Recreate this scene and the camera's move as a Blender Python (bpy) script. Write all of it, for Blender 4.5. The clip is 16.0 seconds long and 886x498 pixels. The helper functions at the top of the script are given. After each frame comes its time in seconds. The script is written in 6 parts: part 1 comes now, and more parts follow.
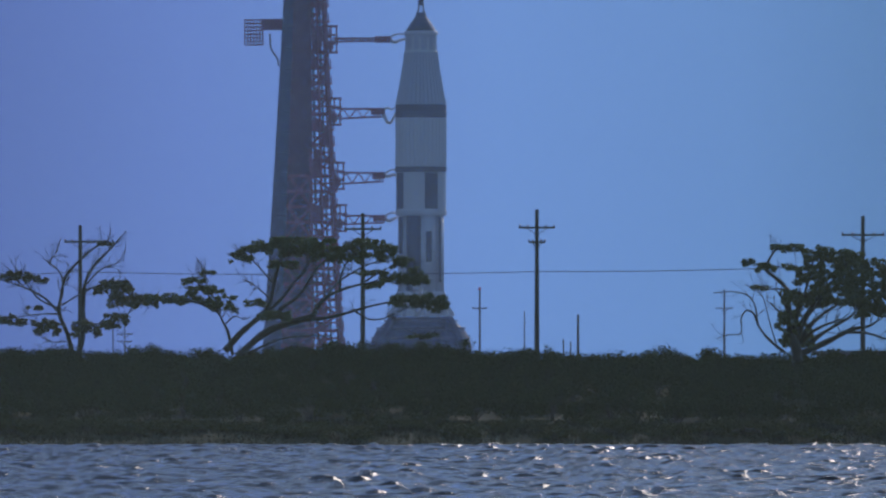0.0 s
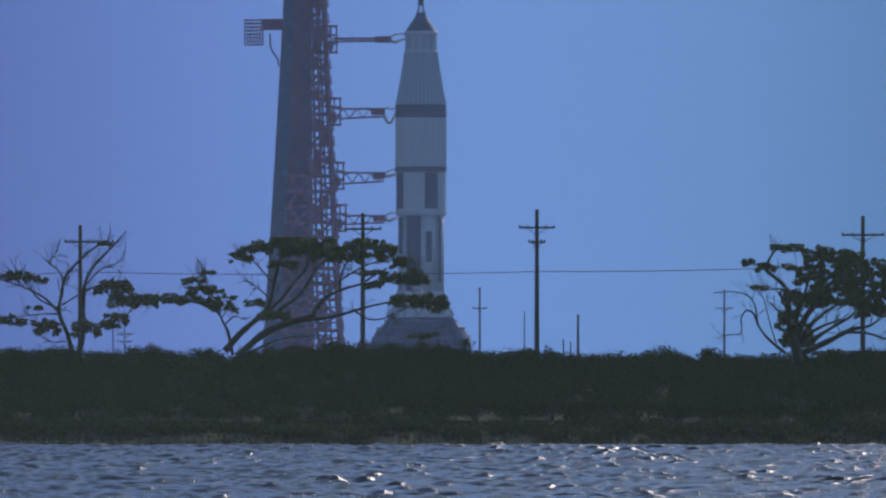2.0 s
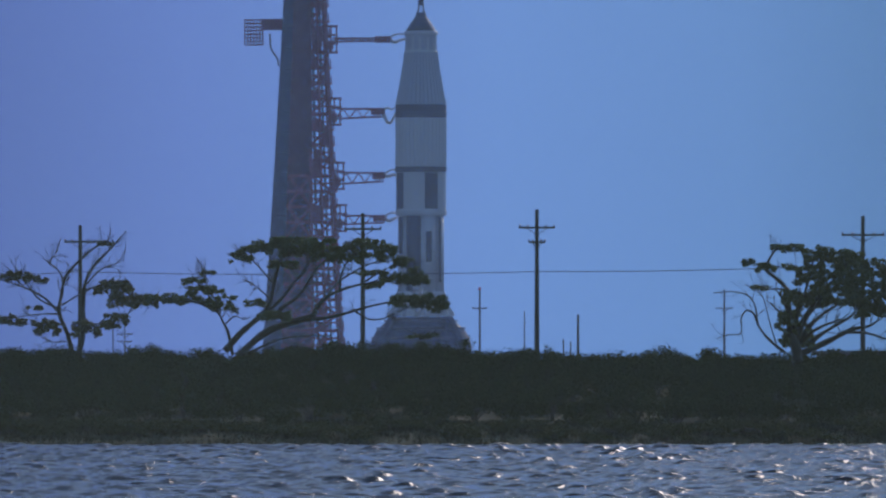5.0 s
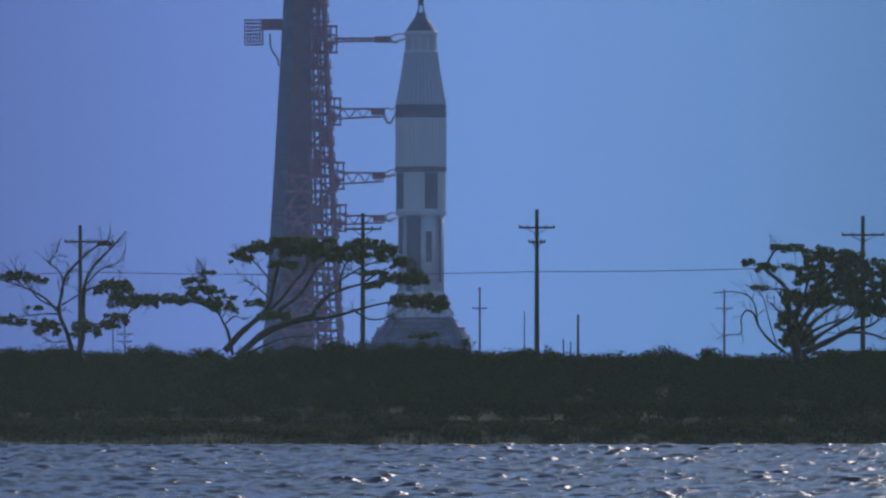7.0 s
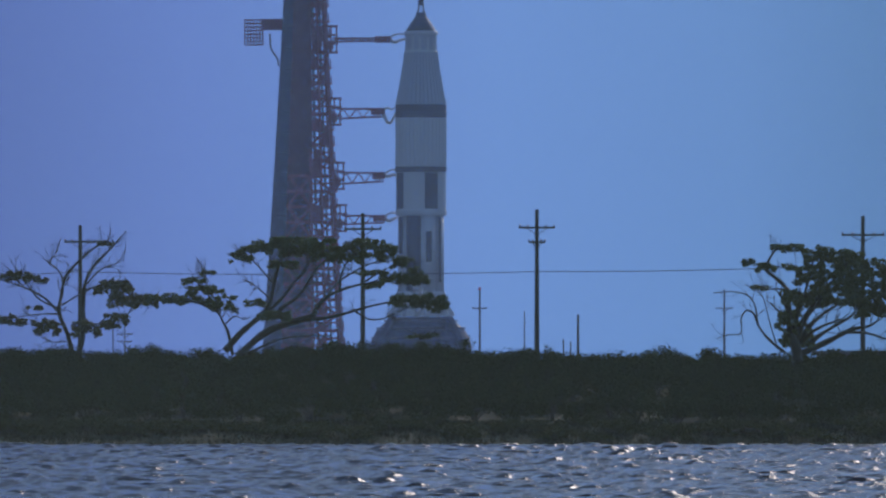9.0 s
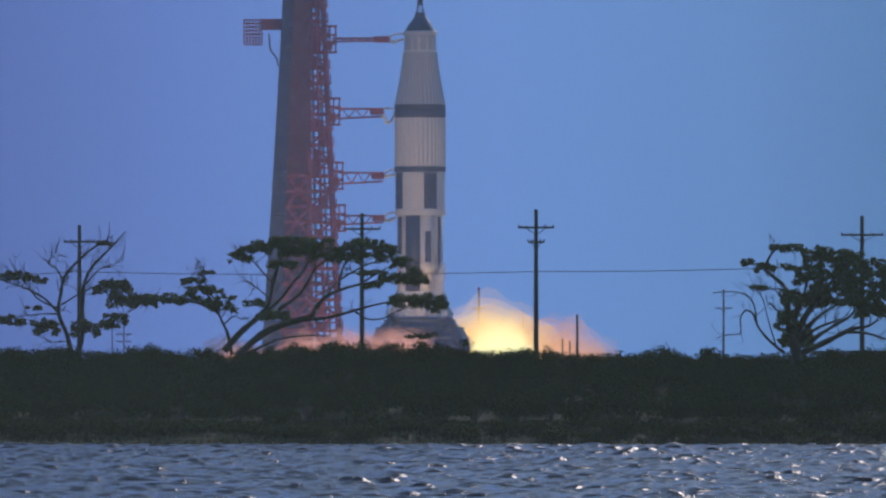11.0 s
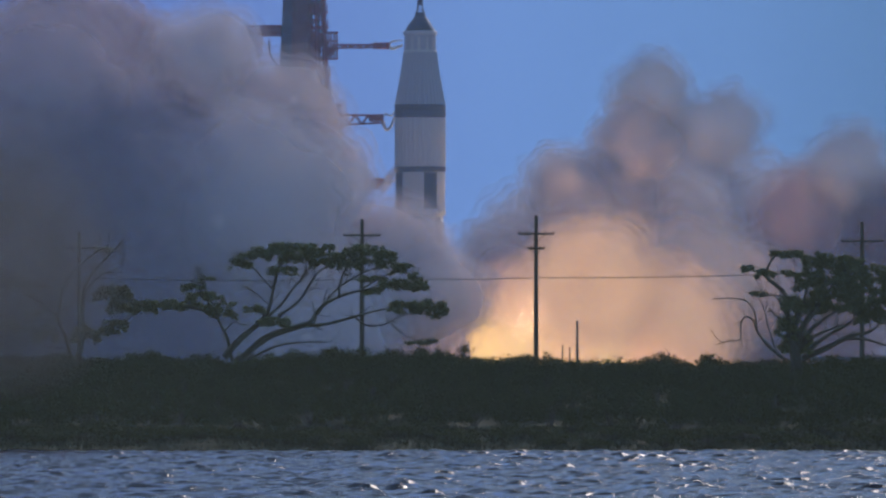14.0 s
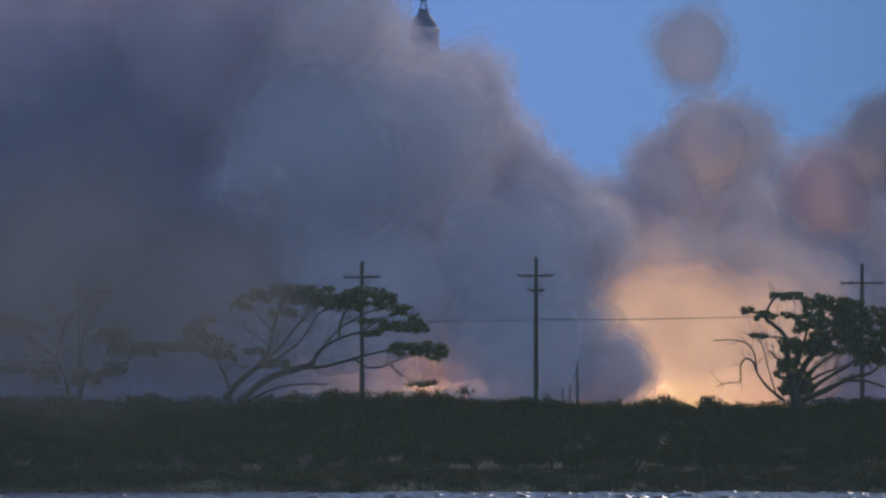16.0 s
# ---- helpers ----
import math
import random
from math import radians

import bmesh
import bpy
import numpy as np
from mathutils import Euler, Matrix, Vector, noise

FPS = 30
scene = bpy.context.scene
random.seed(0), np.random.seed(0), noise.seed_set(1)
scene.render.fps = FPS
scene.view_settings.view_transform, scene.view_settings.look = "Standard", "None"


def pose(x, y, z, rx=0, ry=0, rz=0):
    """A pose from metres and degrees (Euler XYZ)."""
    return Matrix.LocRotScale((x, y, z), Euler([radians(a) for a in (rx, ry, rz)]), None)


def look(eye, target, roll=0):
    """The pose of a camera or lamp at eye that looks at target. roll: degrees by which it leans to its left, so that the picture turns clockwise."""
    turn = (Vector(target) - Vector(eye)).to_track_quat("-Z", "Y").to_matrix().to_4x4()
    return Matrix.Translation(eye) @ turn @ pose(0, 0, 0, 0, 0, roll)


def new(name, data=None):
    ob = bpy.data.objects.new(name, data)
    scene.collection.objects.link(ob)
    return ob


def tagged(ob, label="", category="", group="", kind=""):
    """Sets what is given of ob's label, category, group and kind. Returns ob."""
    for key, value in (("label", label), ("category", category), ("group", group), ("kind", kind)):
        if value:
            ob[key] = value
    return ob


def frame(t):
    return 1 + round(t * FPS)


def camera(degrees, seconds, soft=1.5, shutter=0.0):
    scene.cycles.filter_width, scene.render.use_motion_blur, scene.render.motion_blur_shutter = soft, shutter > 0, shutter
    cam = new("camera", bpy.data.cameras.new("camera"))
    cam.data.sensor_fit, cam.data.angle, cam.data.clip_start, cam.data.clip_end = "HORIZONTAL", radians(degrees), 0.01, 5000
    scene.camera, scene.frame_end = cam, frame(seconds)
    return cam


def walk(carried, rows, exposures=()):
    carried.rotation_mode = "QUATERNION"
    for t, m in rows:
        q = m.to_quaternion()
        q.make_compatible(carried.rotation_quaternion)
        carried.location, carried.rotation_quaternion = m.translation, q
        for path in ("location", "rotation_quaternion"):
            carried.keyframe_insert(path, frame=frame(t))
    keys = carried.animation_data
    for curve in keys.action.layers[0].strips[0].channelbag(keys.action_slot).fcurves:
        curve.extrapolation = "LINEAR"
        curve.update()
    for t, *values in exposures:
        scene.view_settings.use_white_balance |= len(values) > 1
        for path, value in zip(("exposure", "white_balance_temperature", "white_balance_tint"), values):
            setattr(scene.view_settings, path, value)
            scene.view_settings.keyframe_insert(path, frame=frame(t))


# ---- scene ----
# One long-lens camera on a low shore, looking over a lagoon to a launch pad.
cam = camera(3.2896, 16.0, soft=2.4)
EYE = (0.0, 0.0, 5.0)


def tilt(up, right=0.0):
    """The camera's pose, turned up and to the right by degrees."""
    return pose(*EYE, 90 + up, 0, -right)


walk(cam, [
    (0.0, tilt(0.4302)), (4.0, tilt(0.4302)), (6.5, tilt(0.4302)), (9.0, tilt(0.4302)), (11.0, tilt(0.4300, 0.003)),
    (13.3, tilt(0.4300, 0.003)), (13.6, tilt(0.4302, 0.003)), (13.8, tilt(0.4386, 0.003)), (14.0, tilt(0.4533, 0.003)),
    (14.5, tilt(0.4806, 0.003)), (15.0, tilt(0.5205, 0.003)), (15.5, tilt(0.5645, 0.003)), (16.0, tilt(0.6086, 0.003)),
], exposures=[(0.0, 0.0), (10.5, 0.0), (11.5, -0.13), (12.5, -0.15), (13.2, -0.07), (14.0, 0.0), (16.0, 0.0)])
scene.cycles.transparent_max_bounces = 40
scene.view_settings.exposure = 0.0

# ---- light: a blue evening sky behind a veil of cloud ----
SUN_UP, SUN_SIDE = 25.0, 17.0
world = bpy.data.worlds.new("evening_sky")
scene.world = world
world.use_nodes = True
wn = world.node_tree
sky = wn.nodes.new("ShaderNodeTexSky")
sky.sky_type, sky.sun_disc = "NISHITA", False
sky.sun_elevation, sky.sun_rotation = radians(SUN_UP), radians(SUN_SIDE)
sky.air_density, sky.dust_density, sky.ozone_density = 1.0, 0.4, 2.0
cool = wn.nodes.new("ShaderNodeMix")  # thin high cloud cools the light
cool.data_type, cool.blend_type = "RGBA", "MULTIPLY"
cool.inputs[0].default_value = 1.0
cool.inputs[7].default_value = (0.77, 0.925, 1.2, 1)
wn.links.new(sky.outputs[0], cool.inputs[6])
wn.links.new(cool.outputs[2], wn.nodes["Background"].inputs[0])
wn.nodes["Background"].inputs[1].default_value = 0.09
sun = new("sun", bpy.data.lights.new("sun", "SUN"))
sun.data.energy, sun.data.angle, sun.data.color = 1.8, radians(22), (1.0, 0.9, 0.83)
a, e = radians(SUN_SIDE), radians(SUN_UP)
sun.matrix_world = look((math.sin(a) * math.cos(e) * 400, math.cos(a) * math.cos(e) * 400, math.sin(e) * 400), (0, 0, 0))


# ---- materials ----
def nodes_of(name):
    m = bpy.data.materials.new(name)
    m.use_nodes = True
    t = m.node_tree
    return m, t, t.nodes["Principled BSDF"], t.nodes["Material Output"]


def grain(t, scale, detail=6.0, space="Object", stretch=(1, 1, 1), rough=0.6):
    c = t.nodes.new("ShaderNodeTexCoord")
    mp = t.nodes.new("ShaderNodeMapping")
    mp.inputs["Scale"].default_value = stretch
    n = t.nodes.new("ShaderNodeTexNoise")
    n.inputs["Scale"].default_value, n.inputs["Detail"].default_value, n.inputs["Roughness"].default_value = scale, detail, rough
    t.links.new(c.outputs[space], mp.inputs[0])
    t.links.new(mp.outputs[0], n.inputs[0])
    return n


def ramp(t, source, stops):
    r = t.nodes.new("ShaderNodeValToRGB")
    el = r.color_ramp.elements
    while len(el) < len(stops):
        el.new(0.5)
    for k, (p, c) in zip(el, stops):
        k.position, k.color = p, (*c, 1)
    t.links.new(source, r.inputs[0])
    return r


def surface(name, dark, light, rough=0.7, metal=0.0, big=0.3, fine=6.0, stretch=(1, 1, 1), bump=0.3, depth=0.02):
    """A painted, weathered or grown surface with stains and grain at two scales."""
    m, t, b, _ = nodes_of(name)
    n1, n2 = grain(t, big, 3, stretch=stretch), grain(t, fine, 6, stretch=stretch)
    mx = t.nodes.new("ShaderNodeMath")
    mx.operation = "MULTIPLY_ADD"
    mx.inputs[1].default_value = 0.45
    t.links.new(n2.outputs[0], mx.inputs[0])
    sc = t.nodes.new("ShaderNodeMath")
    sc.operation = "MULTIPLY"
    sc.inputs[1].default_value = 0.55
    t.links.new(n1.outputs[0], sc.inputs[0])
    t.links.new(sc.outputs[0], mx.inputs[2])
    r = ramp(t, mx.outputs[0], [(0.32, dark), (0.68, light)])
    t.links.new(r.outputs[0], b.inputs["Base Color"])
    b.inputs["Roughness"].default_value, b.inputs["Metallic"].default_value = rough, metal
    bp = t.nodes.new("ShaderNodeBump")
    bp.inputs["Strength"].default_value, bp.inputs["Distance"].default_value = bump, depth
    t.links.new(n2.outputs[0], bp.inputs["Height"])
    t.links.new(bp.outputs[0], b.inputs["Normal"])
    return m


def leafy(name, dark, light):
    m, t, b, out = nodes_of(name)
    g = t.nodes.new("ShaderNodeNewGeometry")
    r = ramp(t, g.outputs["Random Per Island"], [(0.0, dark), (1.0, light)])
    t.links.new(r.outputs[0], b.inputs["Base Color"])
    b.inputs["Roughness"].default_value = 0.65
    tr = t.nodes.new("ShaderNodeBsdfTranslucent")
    t.links.new(r.outputs[0], tr.inputs[0])
    mix = t.nodes.new("ShaderNodeMixShader")
    mix.inputs[0].default_value = 0.25
    t.links.new(b.outputs[0], mix.inputs[1])
    t.links.new(tr.outputs[0], mix.inputs[2])
    t.links.new(mix.outputs[0], out.inputs[0])
    return m


def scrubby(name, dark, light):
    """Close-grown scrub: each clump a little different, with leafy grain and relief."""
    m, t, b, out = nodes_of(name)
    g = t.nodes.new("ShaderNodeNewGeometry")
    n = grain(t, 5.0, 5)
    mx = t.nodes.new("ShaderNodeMath")
    mx.operation = "MULTIPLY_ADD"
    mx.inputs[1].default_value = 0.4
    t.links.new(g.outputs["Random Per Island"], mx.inputs[0])
    sc = t.nodes.new("ShaderNodeMath")
    sc.operation = "MULTIPLY"
    sc.inputs[1].default_value = 0.6
    t.links.new(n.outputs[0], sc.inputs[0])
    t.links.new(sc.outputs[0], mx.inputs[2])
    r = ramp(t, mx.outputs[0], [(0.15, dark), (0.85, light)])
    t.links.new(r.outputs[0], b.inputs["Base Color"])
    b.inputs["Roughness"].default_value = 0.9
    b.inputs["Specular IOR Level"].default_value = 0.15
    bp = t.nodes.new("ShaderNodeBump")
    bp.inputs["Strength"].default_value, bp.inputs["Distance"].default_value = 0.5, 0.06
    t.links.new(n.outputs[0], bp.inputs["Height"])
    t.links.new(bp.outputs[0], b.inputs["Normal"])
    return m


def cloud(name, dark, light, veil):
    """Smoke: scatters light from both sides; veil is how much of what is behind shows through one layer."""
    m, t, b, out = nodes_of(name)
    n = grain(t, 0.12, 5)
    r = ramp(t, n.outputs[0], [(0.35, dark), (0.65, light)])
    d, tr, tp = (t.nodes.new("ShaderNodeBsdf" + k) for k in ("Diffuse", "Translucent", "Transparent"))
    t.links.new(r.outputs[0], d.inputs[0])
    t.links.new(r.outputs[0], tr.inputs[0])
    s, v = t.nodes.new("ShaderNodeMixShader"), t.nodes.new("ShaderNodeMixShader")
    s.inputs[0].default_value, v.inputs[0].default_value = 0.42, veil
    t.links.new(d.outputs[0], s.inputs[1])
    t.links.new(tr.outputs[0], s.inputs[2])
    t.links.new(s.outputs[0], v.inputs[1])
    t.links.new(tp.outputs[0], v.inputs[2])
    t.links.new(v.outputs[0], out.inputs[0])
    return m


def flame(name, cool, hot, strength, veil):
    m, t, b, out = nodes_of(name)
    n = grain(t, 0.15, 4)
    r = ramp(t, n.outputs[0], [(0.3, cool), (0.62, hot)])
    em, tp, v = t.nodes.new("ShaderNodeEmission"), t.nodes.new("ShaderNodeBsdfTransparent"), t.nodes.new("ShaderNodeMixShader")
    t.links.new(r.outputs[0], em.inputs[0])
    em.inputs[1].default_value, v.inputs[0].default_value = strength, veil
    t.links.new(em.outputs[0], v.inputs[1])
    t.links.new(tp.outputs[0], v.inputs[2])
    t.links.new(v.outputs[0], out.inputs[0])
    return m


WHITE = surface("white_rocket_paint", (0.5, 0.52, 0.55), (0.64, 0.65, 0.66), 0.45, big=0.2, fine=3, stretch=(1, 1, 0.25))
GREY = surface("grey_rocket_paint", (0.34, 0.37, 0.42), (0.46, 0.49, 0.53), 0.5, big=0.2, fine=3, stretch=(1, 1, 0.25))
BLACK = surface("black_rocket_paint", (0.045, 0.047, 0.055), (0.075, 0.078, 0.085), 0.5, big=0.3)
SILVER = surface("bare_alloy", (0.5, 0.51, 0.53), (0.64, 0.64, 0.64), 0.6, 0.15)
RED = surface("red_gantry_paint", (0.18, 0.034, 0.042), (0.28, 0.058, 0.065), 0.6, big=0.2, fine=2)
MAROON = surface("dull_maroon_cladding", (0.09, 0.033, 0.035), (0.14, 0.05, 0.05), 0.7, big=0.15, fine=1.5)
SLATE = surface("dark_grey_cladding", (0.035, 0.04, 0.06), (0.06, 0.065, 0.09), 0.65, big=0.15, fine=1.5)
CONCRETE = surface("weathered_concrete", (0.25, 0.24, 0.23), (0.38, 0.37, 0.35), 0.85, big=0.2, fine=3)
STEEL = surface("grey_steel", (0.09, 0.09, 0.1), (0.17, 0.17, 0.18), 0.65, 0.1)
POLE = surface("creosoted_pole_wood", (0.05, 0.045, 0.04), (0.1, 0.085, 0.07), 0.85, big=1, fine=20, stretch=(4, 4, 0.4))
BARK = surface("grey_brown_bark", (0.03, 0.027, 0.025), (0.075, 0.068, 0.06), 0.9, big=1.5, fine=14, stretch=(2, 2, 0.7), bump=0.7)
LEAF = leafy("dark_oak_leaf", (0.06, 0.08, 0.03), (0.14, 0.16, 0.07))
DRYLEAF = leafy("dull_brown_leaf", (0.06, 0.065, 0.035), (0.15, 0.14, 0.075))
# darker than real scrub, grass and earth: the bank's shade is in the colour
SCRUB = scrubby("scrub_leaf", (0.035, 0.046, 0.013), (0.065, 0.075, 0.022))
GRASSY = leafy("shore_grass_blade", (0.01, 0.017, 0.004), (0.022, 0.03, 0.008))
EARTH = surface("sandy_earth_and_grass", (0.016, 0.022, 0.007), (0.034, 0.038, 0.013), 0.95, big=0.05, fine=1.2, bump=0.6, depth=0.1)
CERAMIC = surface("brown_insulator", (0.08, 0.05, 0.04), (0.14, 0.09, 0.07), 0.25)
CABLE = surface("dull_cable", (0.04, 0.04, 0.045), (0.08, 0.08, 0.085), 0.6)
LAMPRED = surface("red_beacon_glass", (0.4, 0.03, 0.03), (0.5, 0.05, 0.04), 0.2)
VEILS = (0.25, 0.54, 0.67, 0.77, 0.85, 0.91)
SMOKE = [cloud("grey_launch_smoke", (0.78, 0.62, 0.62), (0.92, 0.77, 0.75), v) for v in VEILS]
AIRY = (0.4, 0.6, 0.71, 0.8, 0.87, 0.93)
# near-white albedo stands in for light falling on the brighter billows
LIT_SMOKE = [cloud("lit_launch_smoke", (0.95, 0.85, 0.82), (0.98, 0.91, 0.87), v) for v in AIRY]
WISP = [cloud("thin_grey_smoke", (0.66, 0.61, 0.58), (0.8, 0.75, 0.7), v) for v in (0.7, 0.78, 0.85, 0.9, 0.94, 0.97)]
# darker albedo paints shade onto the cloud's shadowed billows
SHADED_SMOKE = [cloud("shaded_launch_smoke", (0.33, 0.24, 0.27), (0.46, 0.34, 0.36), v) for v in VEILS]
HOT = (0.6, 0.72, 0.8, 0.86, 0.91, 0.95)
FIRE = [flame("yellow_fire", (1.0, 0.52, 0.16), (1.0, 0.72, 0.26), 1.5, v) for v in HOT]
# orange fire, widened and thinned to also glow for the lit smoke
GLOW = [flame("orange_fire_glow", (0.9, 0.36, 0.17), (1.0, 0.5, 0.24), 0.95, v) for v in HOT]
CORE = [flame("pale_yellow_fire", (1.0, 0.86, 0.36), (1.0, 0.95, 0.5), 1.5, v) for v in (0.3, 0.5, 0.65, 0.75, 0.85, 0.92)]
# unseen emitters added behind the dune to light rocket and tower
FRONT_LIGHT = [flame("hidden_front_light", (1.0, 0.5, 0.2), (1.0, 0.64, 0.32), 105.0, v) for v in VEILS]
# low smoke reddened by the fire is made to glow by itself
RED_GLOW = [flame("red_smoke_glow", (0.85, 0.34, 0.24), (1.0, 0.5, 0.36), 0.8, v) for v in (0.5, 0.65, 0.76, 0.84, 0.9, 0.95)]
# this emission stands in for firelight falling on the right smoke
HALO = [flame("lit_smoke_glow", (1.0, 0.52, 0.28), (1.0, 0.6, 0.34), 0.95, v) for v in (0.93, 0.93, 0.94, 0.95, 0.965, 0.98)]
# more unseen emitters, added to brighten the billows from below
LOW_LIGHT = [flame("hidden_low_light", (1.0, 0.5, 0.22), (1.0, 0.64, 0.34), 105.0, v) for v in VEILS]
# extra veils added in front of the left trees to cut their contrast
THIN = [cloud("tree_fading_smoke", (0.3, 0.26, 0.27), (0.4, 0.35, 0.36), v) for v in (0.92, 0.93, 0.94, 0.955, 0.97, 0.98)]
VAPOUR = [cloud("white_vapour", (0.75, 0.75, 0.78), (0.85, 0.85, 0.86), v) for v in (0.82, 0.86, 0.89, 0.92, 0.94, 0.96)]


def water_material():
    m, t, b, _ = nodes_of("choppy_lagoon_water")
    b.inputs["Base Color"].default_value = (0.03, 0.036, 0.04, 1)
    b.inputs["Roughness"].default_value, b.inputs["IOR"].default_value = 0.16, 1.26
    b.inputs["Specular IOR Level"].default_value = 0.36
    n1, n2 = grain(t, 2.2, 4, stretch=(1, 0.45, 1)), grain(t, 7.0, 3)
    add = t.nodes.new("ShaderNodeMath")
    add.operation = "MULTIPLY_ADD"
    add.inputs[1].default_value = 0.25
    t.links.new(n2.outputs[0], add.inputs[0])
    t.links.new(n1.outputs[0], add.inputs[2])
    bp = t.nodes.new("ShaderNodeBump")
    bp.inputs["Strength"].default_value, bp.inputs["Distance"].default_value = 0.5, 0.12
    t.links.new(add.outputs[0], bp.inputs["Height"])
    t.links.new(bp.outputs[0], b.inputs["Normal"])
    return m


def sky_backdrop_material():
    m, t, b, out = nodes_of("blue_dusk_sky")
    c = t.nodes.new("ShaderNodeTexCoord")
    sep = t.nodes.new("ShaderNodeSeparateXYZ")
    t.links.new(c.outputs["Object"], sep.inputs[0])
    mr = t.nodes.new("ShaderNodeMapRange")
    mr.inputs["From Min"].default_value, mr.inputs["From Max"].default_value = -150, 150
    t.links.new(sep.outputs["X"], mr.inputs["Value"])
    # dark end stops put the lens's edge darkening into the sky colour
    r = ramp(t, mr.outputs[0], [(0.0, (0.092, 0.152, 0.44)), (0.25, (0.134, 0.232, 0.605)), (0.55, (0.155, 0.302, 0.685)), (0.8, (0.137, 0.287, 0.615)), (1.0, (0.1, 0.225, 0.46))])
    em = t.nodes.new("ShaderNodeEmission")
    t.links.new(r.outputs[0], em.inputs[0])
    em.inputs[1].default_value = 1.0
    t.links.new(em.outputs[0], out.inputs[0])
    return m


# ---- mesh helpers ----
def mesh_from(name, verts, faces, mats, smooth=False, index=None):
    me = bpy.data.meshes.new(name)
    me.from_pydata([tuple(v) for v in verts], [], [tuple(f) for f in faces])
    for m in mats:
        me.materials.append(m)
    if index is not None:
        me.polygons.foreach_set("material_index", np.asarray(index, dtype=np.int32))
    if smooth:
        me.polygons.foreach_set("use_smooth", np.ones(len(me.polygons), dtype=bool))
    me.update()
    return me


def part(name, bm, material, parent, label="", smooth=False):
    me = bpy.data.meshes.new(name)
    bm.to_mesh(me)
    bm.free()
    me.materials.append(material)
    if smooth:
        me.polygons.foreach_set("use_smooth", np.ones(len(me.polygons), dtype=bool))
    ob = new(name, me)
    ob.parent = parent
    return tagged(ob, label)


def thing(name, at, label, category, group="", kind=""):
    ob = new(name)
    ob.location = at
    ob.empty_display_size = 0.3
    return tagged(ob, label, category, group, kind)


def beam(bm, p, q, w, h=None):
    """A squared bar from p to q."""
    h = h or w
    p, q = Vector(p), Vector(q)
    way = (q - p).normalized()
    side = way.cross(Vector((0, 0, 1)))
    if side.length < 1e-3:
        side = Vector((1, 0, 0))
    side.normalize()
    up = side.cross(way)
    ring = [[bm.verts.new(c + side * (sx * w / 2) + up * (sy * h / 2)) for sx, sy in ((-1, -1), (1, -1), (1, 1), (-1, 1))] for c in (p, q)]
    for i in range(4):
        bm.faces.new((ring[0][i], ring[0][(i + 1) % 4], ring[1][(i + 1) % 4], ring[1][i]))
    bm.faces.new(ring[0][::-1])
    bm.faces.new(ring[1])


def block(bm, lo, hi, bevel=0.0):
    made = bmesh.ops.create_cube(bm, size=1)
    s, c = [h - l for l, h in zip(lo, hi)], [(h + l) / 2 for l, h in zip(lo, hi)]
    bmesh.ops.transform(bm, matrix=Matrix.Translation(c) @ Matrix.Diagonal((*s, 1)), verts=made["verts"])
    if bevel:
        edges = list({ed for v in made["verts"] for ed in v.link_edges})
        bmesh.ops.bevel(bm, geom=edges, offset=bevel, segments=1, affect="EDGES")


def lathe(bm, profile, seg=48, rib=0.0, arc=(0, 360)):
    """A turned body from (radius, height) pairs; rib lets every other row stand proud."""
    closed = arc[1] - arc[0] >= 360
    n = seg if closed else seg + 1
    rows = []
    for r, z in profile:
        row = []
        for i in range(n):
            th = radians(arc[0] + (arc[1] - arc[0]) * i / seg)
            k = r + (rib if i % 2 else 0) * (1 if r > 0.3 else 0)
            row.append(bm.verts.new((k * math.cos(th), k * math.sin(th), z)))
        rows.append(row)
    for lo, hi in zip(rows, rows[1:]):
        for i in range(seg if closed else seg):
            j = (i + 1) % n
            bm.faces.new((lo[i], lo[j], hi[j], hi[i]))
    if closed:
        for row, flip in ((rows[0], True), (rows[-1], False)):
            bm.faces.new(row[::-1] if flip else row)


def smooth_line(points, steps=5):
    p = [Vector(v) for v in points]
    p = [2 * p[0] - p[1], *p, 2 * p[-1] - p[-2]]
    out = []
    for a, b, c, d in zip(p, p[1:], p[2:], p[3:]):
        for k in range(steps):
            u = k / steps
            out.append(0.5 * (2 * b + (c - a) * u + (2 * a - 5 * b + 4 * c - d) * u * u + (3 * b - a - 3 * c + d) * u ** 3))
    return out + [p[-2]]


def tube(bm, line, r0, r1, sides=7, knobby=0.0):
    rings = []
    for i, c in enumerate(line):
        way = (line[min(i + 1, len(line) - 1)] - line[max(i - 1, 0)]).normalized()
        side = way.cross(Vector((0.3, 1, 0.2))).normalized()
        up = side.cross(way)
        r = r0 + (r1 - r0) * i / (len(line) - 1)
        r *= 1 + knobby * noise.noise(c * 1.7)
        rings.append([bm.verts.new(c + (side * math.cos(t) + up * math.sin(t)) * r) for t in (2 * math.pi * k / sides for k in range(sides))])
    for lo, hi in zip(rings, rings[1:]):
        for i in range(sides):
            bm.faces.new((lo[i], lo[(i + 1) % sides], hi[(i + 1) % sides], hi[i]))
    bm.faces.new(rings[0][::-1])
    bm.faces.new(rings[-1])


